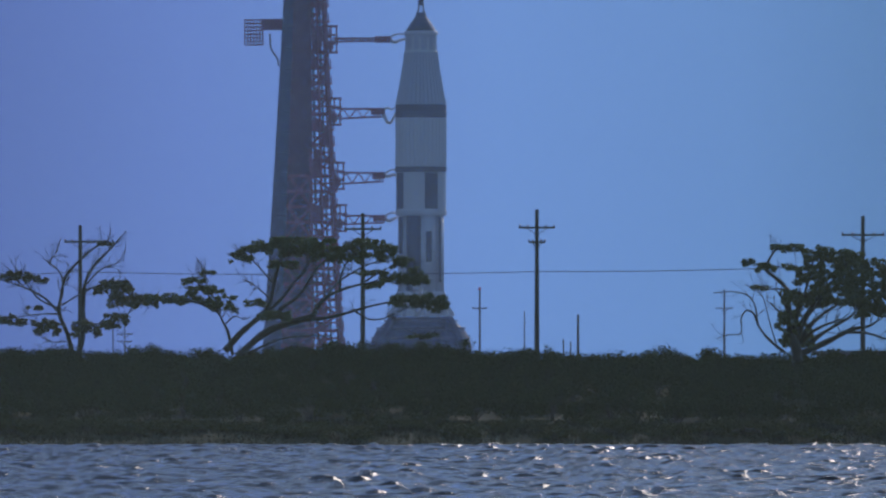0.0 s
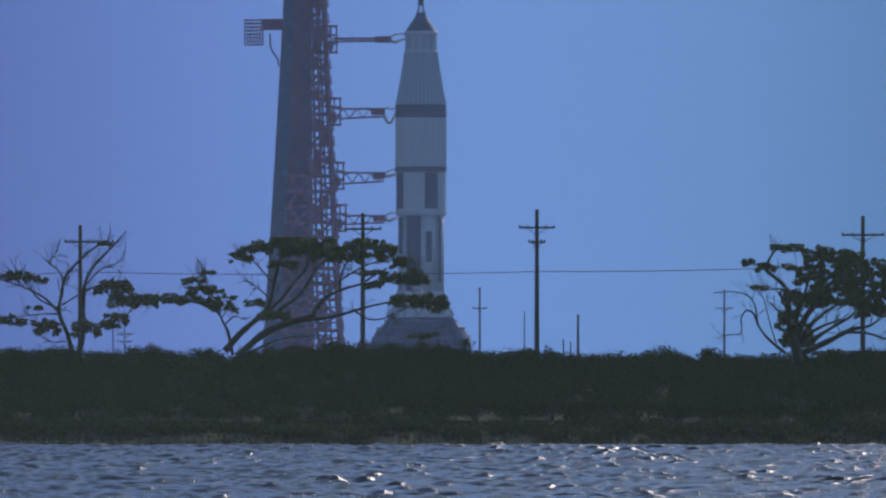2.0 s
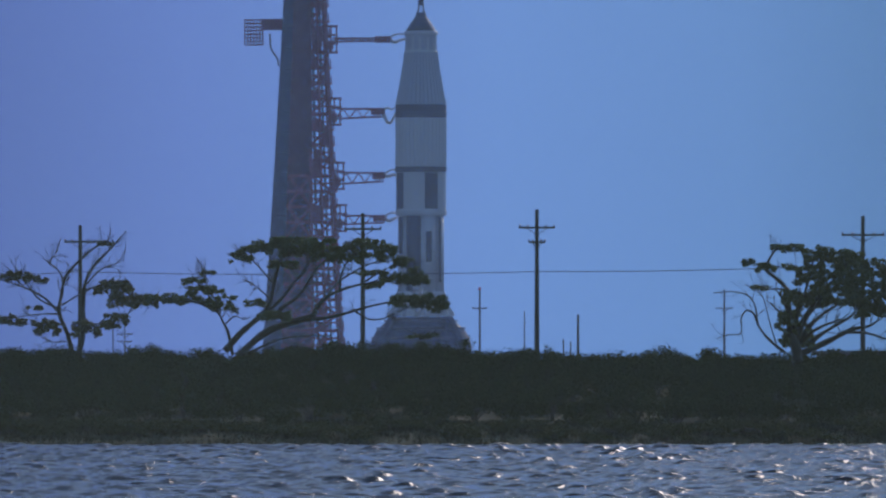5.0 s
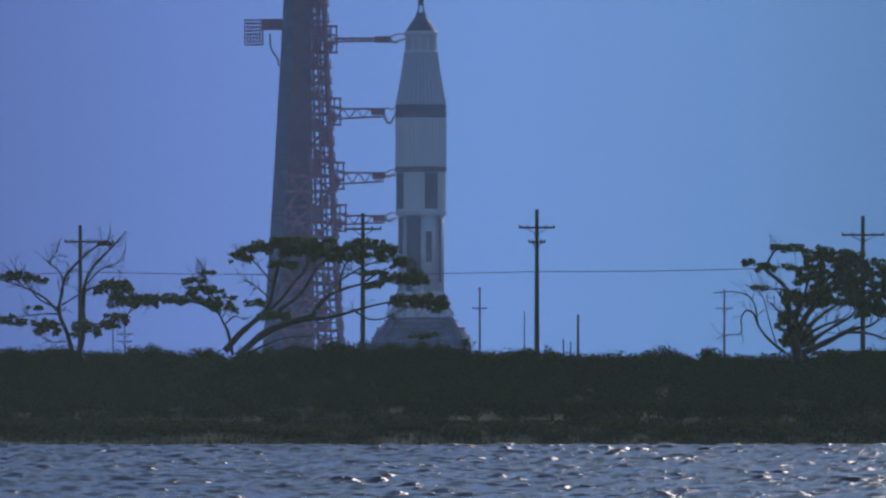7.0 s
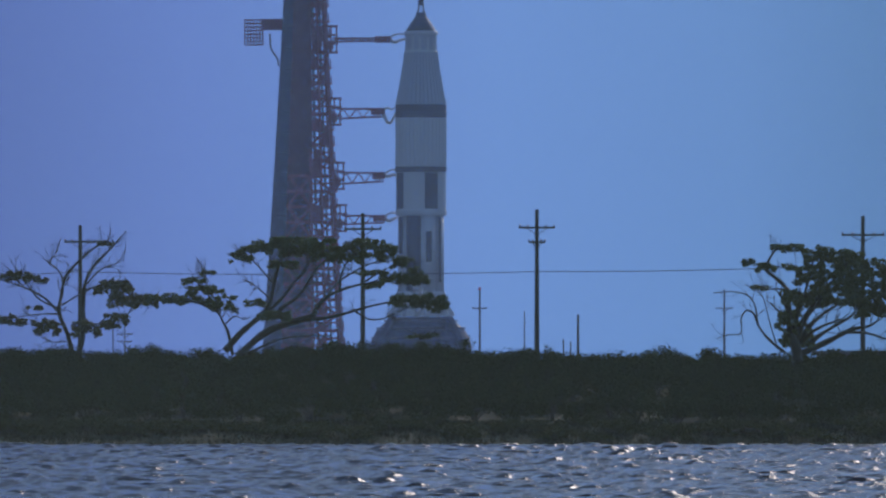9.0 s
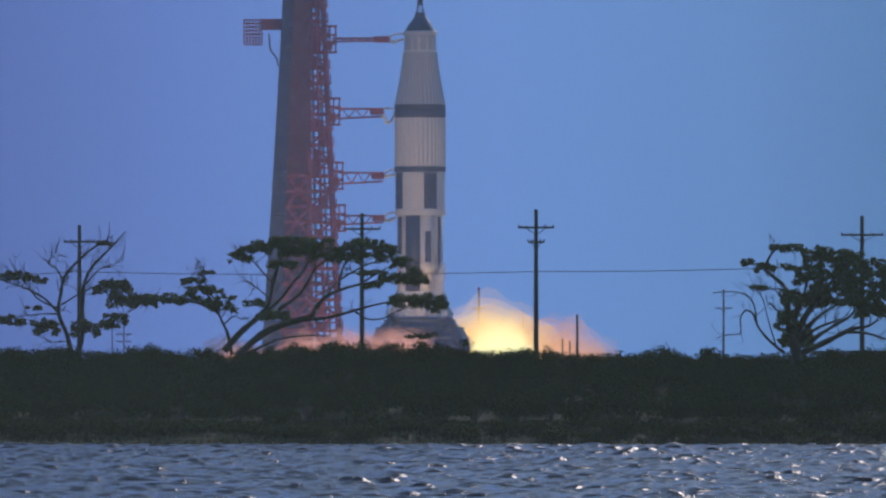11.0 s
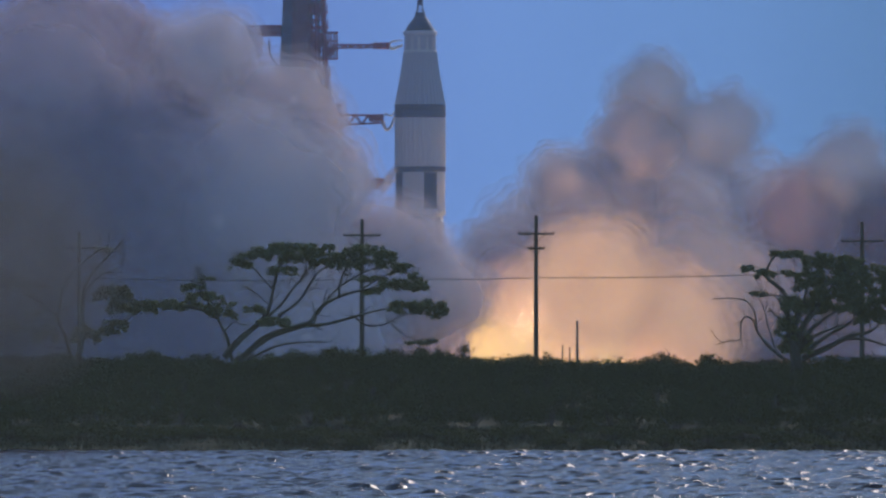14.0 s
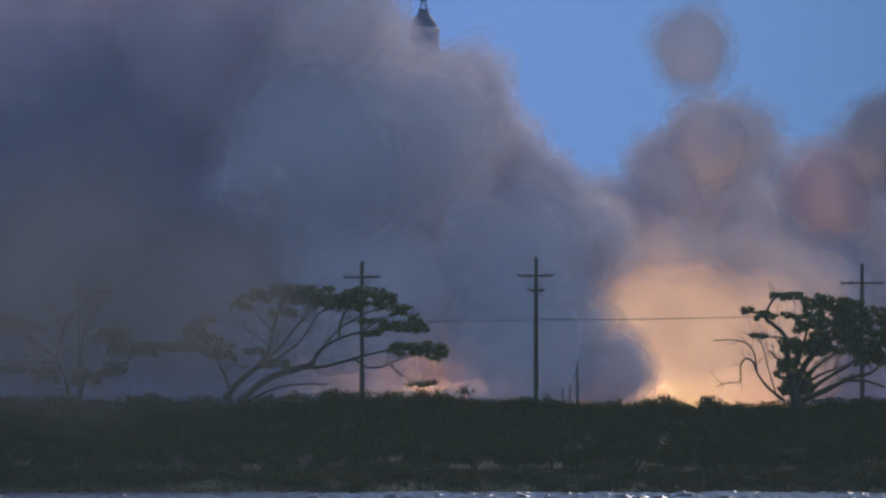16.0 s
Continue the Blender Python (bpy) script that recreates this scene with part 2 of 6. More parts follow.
# ---- large structure: sky, ground, water ----
def build_sky():
    n, r, top = 24, 4700, 900
    v, f = [], []
    for i in range(n + 1):
        th = radians(-50 + 100 * i / n)
        for z in (-60, top):
            v.append((r * math.sin(th), r * math.cos(th), z))
    f = [(2 * i, 2 * i + 2, 2 * i + 3, 2 * i + 1) for i in range(n)]
    ob = new("backdrop", mesh_from("backdrop", v, f, [sky_backdrop_material()], True))
    tagged(ob, "plain blue dusk sky paling towards the middle", "sky", kind="structure")


def land(x, y):
    """Height of the ground: a near shore, the lagoon's bed, a scrubby dune and flat land behind it."""
    if y < 90:
        return 3.4 if y < 30 else 3.4 - (y - 30) / 60 * 5.2
    if y < 940:
        return -1.8
    bank = np.interp(y, [940, 957, 961, 965, 975, 1000, 1012, 1030, 1060, 5000], [-1.8, -0.4, 0.02, 0.6, 1.4, 3.65, 4.3, 3.4, 1.8, 1.8])
    mound = 0.5 * math.exp(-(((x + 4.5) / 8.0) ** 4)) * math.exp(-(((y - 1008) / 16) ** 2))
    left = 0.25 * math.exp(-(((x + 30) / 22.0) ** 2)) * math.exp(-(((y - 1008) / 16) ** 2))
    rough = 0.25 * noise.noise((x * 0.25, y * 0.12, 0)) if 963 < y < 1200 else 0
    return bank + mound + left + rough


def build_ground():
    xs = np.concatenate(([-3500, -1200, -400, -150, -80], np.arange(-50, 50.1, 1.0), [80, 150, 400, 1200, 3500]))
    ys = np.concatenate(([-900, -300, 0, 30, 60, 90, 300, 600, 900, 940], np.arange(946, 1064, 1.5), [1090, 1150, 1300, 1600, 2000, 2600, 3500, 4690]))
    v = [(x, y, land(x, y)) for y in ys for x in xs]
    w = len(xs)
    f = [(j * w + i, j * w + i + 1, (j + 1) * w + i + 1, (j + 1) * w + i) for j in range(len(ys) - 1) for i in range(w - 1)]
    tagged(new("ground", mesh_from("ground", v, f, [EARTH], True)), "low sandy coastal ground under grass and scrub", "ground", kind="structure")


def build_water():
    rng = np.random.default_rng(4)
    xs = np.concatenate(([-3000, -800, -200], np.arange(-30.5, 28.6, 0.17), [200, 800, 3000]))
    ys = np.concatenate(([-300, 0, 250, 450], np.arange(565, 982, 0.5)))
    X, Y = np.meshgrid(xs, ys)
    Z = np.zeros_like(X)
    for k in range(60):
        lam = rng.uniform(0.8, 1.4) if k % 3 else rng.uniform(1.4, 2.4)
        th = rng.normal(math.pi / 2, 0.55)
        w = 2 * math.pi / lam
        Z += 0.0085 * lam ** 0.9 * np.sin(w * (np.cos(th) * X + np.sin(th) * Y) + rng.uniform(0, 6.28))
    Z = 0.85 * Z + 0.6 * np.maximum(Z, 0) ** 2  # crests stand sharper than troughs
    Z *= (np.abs(X) < 50) & (Y > 500)
    Z -= 0.02
    v = np.stack((X, Y, Z), -1).reshape(-1, 3)
    w, h = len(xs), len(ys)
    i = np.arange(w * h).reshape(h, w)
    f = np.stack((i[:-1, :-1], i[:-1, 1:], i[1:, 1:], i[1:, :-1]), -1).reshape(-1, 4)
    ob = new("water", mesh_from("water", v.tolist(), f.tolist(), [water_material()], True))
    return tagged(ob, "choppy slate-blue lagoon water with bright glints", "water", kind="structure")


def build_haze_sheets():
    """Thin tinted sheets added across lagoon and flats as haze; they scatter skylight over darks."""
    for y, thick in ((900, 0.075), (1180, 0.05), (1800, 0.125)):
        m, t, b, out = nodes_of("haze_sheet")
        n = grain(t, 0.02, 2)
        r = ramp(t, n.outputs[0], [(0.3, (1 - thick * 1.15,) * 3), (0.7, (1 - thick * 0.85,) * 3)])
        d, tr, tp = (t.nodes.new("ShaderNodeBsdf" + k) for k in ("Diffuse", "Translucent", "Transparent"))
        # haze colour put into the sheets: near one greenish, far ones blue
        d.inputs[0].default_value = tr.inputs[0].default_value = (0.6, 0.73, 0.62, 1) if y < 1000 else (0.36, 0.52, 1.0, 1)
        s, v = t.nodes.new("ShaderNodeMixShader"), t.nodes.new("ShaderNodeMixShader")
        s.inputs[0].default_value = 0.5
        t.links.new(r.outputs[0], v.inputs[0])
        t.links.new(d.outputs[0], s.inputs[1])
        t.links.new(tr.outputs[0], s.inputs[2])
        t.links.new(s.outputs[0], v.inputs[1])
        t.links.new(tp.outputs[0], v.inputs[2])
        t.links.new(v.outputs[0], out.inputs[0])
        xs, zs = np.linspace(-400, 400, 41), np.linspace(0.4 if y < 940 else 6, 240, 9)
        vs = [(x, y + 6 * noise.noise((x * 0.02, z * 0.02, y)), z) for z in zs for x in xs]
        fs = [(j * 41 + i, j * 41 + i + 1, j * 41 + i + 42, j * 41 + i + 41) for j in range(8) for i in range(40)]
        tagged(new("haze", mesh_from("haze", vs, fs, [m], True)), "thin tinted sheet across the view standing in for evening haze", "haze", kind="stuff")


build_sky()
build_haze_sheets()
build_ground()
WATER = build_water()

# ---- the rocket ----
PX = 0.07326  # metres per image pixel at the rocket, 90 to its 6.6 m width; fits the camera's view


def build_rocket():
    base = (-2.86, 2000, 11.3)
    ob = thing("rocket", base, "white and black two-stage moon-era rocket standing on its launch pedestal", "rocket")

    def body(name, prof, mat, label="", **kw):
        bm = bmesh.new()
        lathe(bm, [(r * PX, h * PX) for r, h in prof], **kw)
        return part(name, bm, mat, ob, label)

    # heights are counted up from the tail
    body("tail_shroud", [(46, 0), (46, 6), (43, 40), (42, 44)], WHITE, "white flared tail shroud")
    body("tank_core", [(27, 40), (27, 182)], WHITE)
    for k in range(8):
        th = radians(22.5 + 45 * k)
        bm = bmesh.new()
        lathe(bm, [(15.5 * PX, 40 * PX), (15.5 * PX, 182 * PX)], 16)
        bmesh.ops.translate(bm, verts=bm.verts, vec=(27 * PX * math.cos(th), 27 * PX * math.sin(th), 0))
        part("fuel_tank", bm, BLACK if k in (1, 5) else WHITE, ob, "black fuel tank" if k in (1, 5) else "", True)
    for k in range(8):
        th = radians(45 * k + 10)
        bm = bmesh.new()
        pts = [(44, 28), (60, 4), (60, 0), (44, 0)]
        loops = [[bm.verts.new((r * PX, s * 0.12, z * PX)) for r, z in pts] for s in (-1, 1)]
        bm.faces.new(loops[0])
        bm.faces.new(loops[1][::-1])
        for i in range(4):
            bm.faces.new((loops[0][i], loops[1][i], loops[1][(i + 1) % 4], loops[0][(i + 1) % 4]))
        bmesh.ops.rotate(bm, verts=bm.verts, cent=(0, 0, 0), matrix=Matrix.Rotation(th, 3, "Z"))
        part("fin", bm, WHITE, ob)
    for k in range(8):
        th, rr = radians(45 * k + 22), 32 if k % 2 else 14
        bm = bmesh.new()
        lathe(bm, [(5 * PX, -12 * PX), (4 * PX, -6 * PX), (2.5 * PX, 1 * PX)], 14)
        bmesh.ops.translate(bm, verts=bm.verts, vec=(rr * PX * math.cos(th), rr * PX * math.sin(th), 0))
        part("engine_nozzle", bm, STEEL, ob, "dark steel engine bell", True)
    body("stage_ledge", [(44.4, 178), (45.2, 180), (45.2, 187), (44, 189)], WHITE)
    body("stage_skirt", [(44, 188), (44, 256)], WHITE)
    # black chequer panels, proud of the white skirt
    for lo, hi, z0, z1 in ((196, 226, 190, 254), (279, 312, 190, 254), (16, 46, 190, 254), (106, 136, 190, 254)):
        bm = bmesh.new()
        lathe(bm, [(44.0 * PX, z0 * PX), (44.35 * PX, z0 * PX), (44.35 * PX, z1 * PX), (44.0 * PX, z1 * PX)], 8, arc=(lo, hi))
        part("chequer_panel", bm, BLACK, ob, "black painted chequer panel")
    for k, (lo, hi, z0, z1) in enumerate(((206, 222, 110, 176), (282, 296, 96, 150), (316, 326, 60, 176))):
        bm = bmesh.new()
        lathe(bm, [(43.2 * PX, z0 * PX), (43.6 * PX, z0 * PX), (43.6 * PX, z1 * PX), (43.2 * PX, z1 * PX)], 4, arc=(lo, hi))
        part("tank_stripe", bm, BLACK, ob, "black painted tank stripe")
    body("interstage_band", [(44.5, 255), (45.6, 256), (45.6, 264), (44.5, 265)], BLACK, "black interstage band")
    body("upper_stage", [(44, 264), (44, 352)], WHITE, "white ribbed upper stage", seg=72, rib=0.09)
    body("instrument_band", [(44.6, 351), (45.6, 353), (45.6, 362), (44.8, 363), (44.8, 366), (45.6, 367), (45.6, 372), (44.2, 375)], BLACK, "black instrument ring")
    body("adapter", [(44, 374), (37, 410), (31, 446), (28.5, 468)], GREY, "pale grey ribbed tapering adapter", seg=72, rib=0.1)
    body("service_module", [(28.2, 468), (27.4, 500)], GREY, "grey service module with silver panels", seg=40)
    for th in (235, 262, 292, 318):
        bm = bmesh.new()
        lathe(bm, [(27.8 * PX, 470 * PX), (28.9 * PX, 470 * PX), (28.4 * PX, 494 * PX), (27.4 * PX, 494 * PX)], 4, arc=(th, th + 9))
        part("radiator_panel", bm, SILVER, ob, "silver radiator panel")
    body("white_ring", [(28.6, 466), (29.3, 467), (29.3, 470), (28.4, 471)], WHITE, "thin white joint ring", seg=40)
    body("module_ring", [(28.4, 497), (30, 499), (29.5, 503), (27.5, 505)], SILVER)
    body("nose_cone", [(27.5, 504), (19, 518), (10, 530), (8.5, 538)], BLACK, "dark conical crew capsule cover", seg=40)
    # open escape tower on the nose
    for k in range(4):
        th = radians(45 + 90 * k)
        bm = bmesh.new()
        beam(bm, (8 * PX * math.cos(th), 8 * PX * math.sin(th), 537 * PX), (4.5 * PX * math.cos(th), 4.5 * PX * math.sin(th), 552 * PX), 0.14)
        for z, r in ((542, 7.0), (547, 5.8), (551, 4.8)):
            t2 = radians(135 + 90 * k)
            beam(bm, (r * PX * math.cos(th), r * PX * math.sin(th), z * PX), (r * PX * math.cos(t2), r * PX * math.sin(t2), z * PX), 0.09)
        part("escape_truss", bm, STEEL, ob)
    body("escape_motor", [(6.0, 551), (5.0, 556), (4.4, 562), (4.4, 612), (3, 620), (0.6, 626)], SLATE, "dark slender escape motor", seg=20)
    return ob


ROCKET = build_rocket()


def build_pedestal():
    """The flared steel launch stand under the rocket."""
    base = (-2.86, 2000, 4.71)
    ob = thing("launch_pedestal", base, "flared open dark steel launch pedestal on a concrete pad", "launch stand")
    top, low = 86 * PX, 8 * PX
    for sx in (-1, 1):
        for sy in (-1, 1):
            bm = bmesh.new()
            beam(bm, (sx * 85 * PX, sy * 85 * PX, low), (sx * 50 * PX, sy * 50 * PX, top), 0.75)
            part("pedestal_leg", bm, SLATE, ob)
    for k in range(6):
        z = low + (top - low) * (k + 0.5) / 6.2
        w = (85 - 35 * (k + 0.5) / 6.2) * PX
        for a2, b2 in (((-w, -w), (w, -w)), ((w, -w), (w, w)), ((w, w), (-w, w)), ((-w, w), (-w, -w))):
            bm = bmesh.new()
            beam(bm, (*a2, z), (*b2, z), 0.35)
            beam(bm, (*a2, z), (b2[0] * 0.96, b2[1] * 0.96, z + 0.85), 0.22)
            part("pedestal_brace", bm, SLATE, ob)
    bm = bmesh.new()
    block(bm, (-54 * PX, -54 * PX, top - 0.3), (54 * PX, 54 * PX, top + 0.2), 0.08)
    part("pedestal_deck", bm, SLATE, ob, "dark steel deck")
    bm = bmesh.new()
    lathe(bm, [(90 * PX, 28 * PX), (88 * PX, 46 * PX), (79 * PX, 64 * PX), (64 * PX, 78 * PX), (56 * PX, 84 * PX), (54 * PX, 82 * PX), (60 * PX, 76 * PX), (75 * PX, 62 * PX), (84 * PX, 45 * PX), (86 * PX, 28 * PX)], 32)
    part("deflector_skirt", bm, SLATE, ob, "domed dark grey deflector skirt")
    for h, r in ((34, 91.5), (50, 88.5), (67, 79.5), (80, 65)):
        bm = bmesh.new()
        lathe(bm, [((r - 2) * PX, h * PX), (r * PX, h * PX), (r * PX, (h + 3) * PX), ((r - 2) * PX, (h + 3) * PX)], 32)
        part("walkway_ring", bm, STEEL, ob, "grey steel walkway ring")
    bm = bmesh.new()
    block(bm, (-8, -8, -3.4), (8, 8, low), 0.15)
    part("pad_footing", bm, CONCRETE, ob, "pale concrete footing")


build_pedestal()


# ---- the launch tower ----
ARMS = []


def build_tower():
    base = (-18.15, 2006, 5.44)
    ob = thing("launch_tower", base, "tall red steel launch tower with dark cladding and swing arms", "launch tower")
    top, n = 740, 27

    def half(h):
        return (68 - 35 * (h / 640) ** 0.9) * PX if h < 640 else 33 * PX

    def leg(h, sx, sy):
        w = half(h)
        lean = (5.0 * (h / 640)) * PX
        return Vector((sx * w + lean * 0.6, sy * min(w, 4.6), h * PX))

    for sx in (-1, 1):
        for sy in (-1, 1):
            bm = bmesh.new()
            tube(bm, [leg(top * k / 8, sx, sy) for k in range(9)], 0.42, 0.36, 4)
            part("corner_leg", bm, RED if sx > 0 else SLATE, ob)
    for k in range(n + 1):
        h = top * k / n
        bm = bmesh.new()
        a2, b2, c2, d2 = (leg(h, *s) for s in ((-1, -1), (1, -1), (1, 1), (-1, 1)))
        for p, q in ((a2, b2), (b2, c2), (c2, d2)):
            beam(bm, p, q, 0.32, 0.42)
        vs = [bm.verts.new(v) for v in (a2 * 0.99, b2 * 0.99, c2 * 0.99, d2 * 0.99)]
        for v in vs:
            v.co.z = h * PX
        bm.faces.new(vs)
        bmesh.ops.solidify(bm, geom=bm.faces[-1:], thickness=0.12)
        part("floor_deck", bm, RED, ob)
    for k in range(n):
        h0, h1 = top * k / n, top * (k + 1) / n
        bm = bmesh.new()
        for (s0, s1) in (((1, -1), (1, 1)), ((1, 1), (1, -1))):
            beam(bm, leg(h0, *s0), leg(h1, *s1), 0.36)
        a2, b2 = leg(h0, 1, -1), leg(h1, 1, -1)
        a3, b3 = a2.lerp(leg(h0, -1, -1), 0.38), b2.lerp(leg(h1, -1, -1), 0.38)
        if k % 2:
            beam(bm, a2, b3, 0.26)
        else:
            beam(bm, a3, b2, 0.26)
        beam(bm, a3, b3, 0.4)
        beam(bm, a2.lerp(a3, 0.5), b2.lerp(b3, 0.5), 0.3)
        beam(bm, a2.lerp(b2, 0.5), a3.lerp(b3, 0.5), 0.22)
        part("cross_brace", bm, RED, ob)
        if k % 2 == 0:
            f2 = Vector((0, -0.15, 0))
            c0, c1 = leg(h0, -1, -1).lerp(a2, 0.22) + f2, leg(top * (k + 2) / n, -1, -1).lerp(leg(top * (k + 2) / n, 1, -1), 0.22) + f2
            d0, d1 = leg(h0, -1, -1).lerp(a2, 0.62) + f2, leg(top * (k + 2) / n, -1, -1).lerp(leg(top * (k + 2) / n, 1, -1), 0.62) + f2
            bm = bmesh.new()
            beam(bm, c0, d1, 0.34)
            part("front_brace", bm, RED if k < 12 else MAROON, ob)
            bm = bmesh.new()
            beam(bm, d0, c1, 0.34)
            part("front_brace", bm, RED if k < 12 else MAROON, ob)
            bm = bmesh.new()
            lo2, hi2 = c0.lerp(d0, 0.1), c1.lerp(d1, 0.9)
            block(bm, (lo2.x, -3.72, lo2.z + 0.5), (hi2.x, -3.58, hi2.z - 0.5), 0.03)
            part("shaft_panel", bm, MAROON, ob)
        # railing posts on the open side
        bm = bmesh.new()
        p, q = leg(h0, 1, -1), leg(h0, 1, 1)
        for u in (0.0, 0.33, 0.66, 1.0):
            c = p.lerp(q, u) + Vector((0.5, 0, 0))
            beam(bm, c, c + Vector((0, 0, 1.1)), 0.09)
        beam(bm, p + Vector((0.5, 0, 1.1)), q + Vector((0.5, 0, 1.1)), 0.09)
        beam(bm, p + Vector((0.5, 0, 0)), q + Vector((0.5, 0, 0)), 0.3, 0.2)
        part("railing", bm, RED, ob)
    # pipe runs up the open bay, with odd equipment lockers on some floors
    for u, r in ((0.12, 0.16), (0.21, 0.1), (0.3, 0.2)):
        bm = bmesh.new()
        tube(bm, [leg(top * k / 12, 1, -1).lerp(leg(top * k / 12, -1, -1), u) + Vector((0, 1.4, 0)) for k in range(13)], r, r, 8)
        part("riser_pipe", bm, STEEL, ob, "grey riser pipe")
    lock = np.random.default_rng(2)
    for k in range(n):
        if lock.uniform() < 0.85:
            p = leg(top * k / n, 1, -1).lerp(leg(top * k / n, -1, -1), lock.uniform(0.05, 0.3))
            bm = bmesh.new()
            block(bm, (p.x - 0.7, p.y + 0.4, p.z + 0.1), (p.x + lock.uniform(0.2, 1.0), p.y + 2.2, p.z + lock.uniform(0.9, 1.9)), 0.05)
            part("equipment_locker", bm, RED, ob)
    # enclosed lift shaft and the clad side
    bm = bmesh.new()
    rings = []
    for k in range(11):
        h0 = top * k / 10
        w0, l0 = half(h0), 3 * h0 / 640 * PX
        rings.append([bm.verts.new((l0 + x, y, h0 * PX)) for x, y in ((-w0 * 0.6, -3.6), (w0 * 0.3, -3.6), (w0 * 0.3, 3.6), (-w0 * 0.6, 3.6))])
    for lo, hi in zip(rings, rings[1:]):
        for i in range(4):
            bm.faces.new((lo[i], lo[(i + 1) % 4], hi[(i + 1) % 4], hi[i]))
    bm.faces.new(rings[-1])
    part("lift_shaft", bm, MAROON, ob, "enclosed dull maroon lift shaft")
    for k in range(20):
        h0, h1 = top * k / 20, top * (k + 1) / 20 - 1.2
        bm = bmesh.new()
        p0, p1 = leg(h0, -1, -1), leg(h1, -1, -1)
        r0, r1 = p0.lerp(leg(h0, 1, -1), 0.2), p1.lerp(leg(h1, 1, -1), 0.2)
        f = Vector((0, -0.35, 0))
        bk = Vector((0, 8.6, 0))
        lo = [p0 + f - Vector((0.35, 0, 0)), r0 + f, r0 + bk, p0 + bk - Vector((0.35, 0, 0))]
        hi = [p1 + f - Vector((0.35, 0, 0)), r1 + f, r1 + bk, p1 + bk - Vector((0.35, 0, 0))]
        lo, hi = [bm.verts.new(v) for v in lo], [bm.verts.new(v) for v in hi]
        for i in range(4):
            bm.faces.new((lo[i], lo[(i + 1) % 4], hi[(i + 1) % 4], hi[i]))
        bm.faces.new(lo[::-1])
        bm.faces.new(hi)
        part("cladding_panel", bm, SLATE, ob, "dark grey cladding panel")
    # machinery cage hung off the clad side
    bm = bmesh.new()
    cz = 584 * PX
    x0, x1 = -104 * PX, -72 * PX
    for x in np.linspace(x0, x1, 7):
        for y in (-1.4, 1.4):
            beam(bm, (x, y, cz - 22 * PX), (x, y, cz + 22 * PX), 0.13)
    for z in np.linspace(cz - 22 * PX, cz + 22 * PX, 8):
        for y in (-1.4, 1.4):
            beam(bm, (x0, y, z), (x1, y, z), 0.12)
        for x in (x0, x1):
            beam(bm, (x, -1.4, z), (x, 1.4, z), 0.12)
    part("machinery_cage", bm, RED, ob, "red steel mesh cage")
    bm = bmesh.new()
    block(bm, (x1 - 0.2, -0.9, cz + 4 * PX), (-28 * PX, 0.9, cz + 24 * PX), 0.1)
    part("cage_bracket", bm, RED, ob)
    bm = bmesh.new()
    tube(bm, smooth_line([(x1 + 0.9, -0.6, cz - 0.2), (x1 + 1.1, -0.6, cz - 2.2), (x1 + 1.9, -0.6, cz - 3.4), (-44 * PX, -0.6, cz - 4.4)]), 0.13, 0.13, 6)
    part("hanging_cable", bm, STEEL, ob)
    # swing arms, each with its hinge frame, truss and umbilical head
    for h, reach, deep, tilt_end in ((571, 180, 5, 2), (443, 166, 16, -12), (329, 166, 18, 6), (254, 166, 14, 2)):
        z = h * PX
        arm = new("swing_arm")
        ARMS.append(arm)
        arm.parent = ob
        xw = half(h) + 2 * PX
        arm.location = (xw, -2.4, z)
        tagged(arm, "red steel truss arm reaching to the rocket")
        ln = reach * PX - xw
        bm = bmesh.new()
        hz = 1.7
        for x in (0.0, 0.75, 1.5):
            for y in (-1.0, 1.0):
                beam(bm, (x, y, -hz), (x, y, hz), 0.2)
        for zz in (-hz, -hz / 3, hz / 3, hz):
            for y in (-1.0, 1.0):
                beam(bm, (-0.2, y, zz), (1.7, y, zz), 0.24)
            beam(bm, (1.5, -1, zz), (1.5, 1, zz), 0.16)
        block(bm, (0.1, -0.7, -hz * 0.8), (1.1, 0.7, -hz * 0.1), 0.08)
        part("hinge_frame", bm, RED, arm)
        bm = bmesh.new()
        dz = deep * PX
        steps = 7
        for y in (-0.6, 0.6):
            beam(bm, (1.0, y, dz * 0.3), (ln * 0.8, y, dz * 0.3), 0.24)
            beam(bm, (1.0, y, -dz * 0.8), (ln * 0.8, y, -dz * 0.55), 0.22)
            for i in range(steps):
                xa, xb = 1.0 + (ln * 0.8 - 1) * i / steps, 1.0 + (ln * 0.8 - 1) * (i + 1) / steps
                beam(bm, (xa, y, dz * 0.3 if i % 2 else -dz * 0.7), (xb, y, -dz * 0.7 if i % 2 else dz * 0.3), 0.13)
        part("arm_truss", bm, RED, arm)
        bm = bmesh.new()
        block(bm, (ln * 0.62, -0.7, -0.42), (ln * 0.82, 0.7, 0.42), 0.1)
        part("arm_head", bm, RED, arm)
        bm = bmesh.new()
        e2 = tilt_end * PX
        tube(bm, smooth_line([(ln * 0.78, 0, 0.3), (ln * 0.86, 0, -0.5 + e2), (ln * 0.93, 0, -0.3 + e2), (ln * 1.0, 0.4, 0.1)]), 0.24, 0.16, 8)
        tube(bm, smooth_line([(ln * 0.78, -0.4, -0.2), (ln * 0.85, -0.4, 0.5), (ln * 0.92, -0.4, 0.6 + e2 * 0.4), (ln * 0.99, 0.2, 0.7)]), 0.14, 0.1, 8)
        part("umbilical_hose", bm, WHITE, arm, "pale drooping umbilical hose", True)
    bm = bmesh.new()
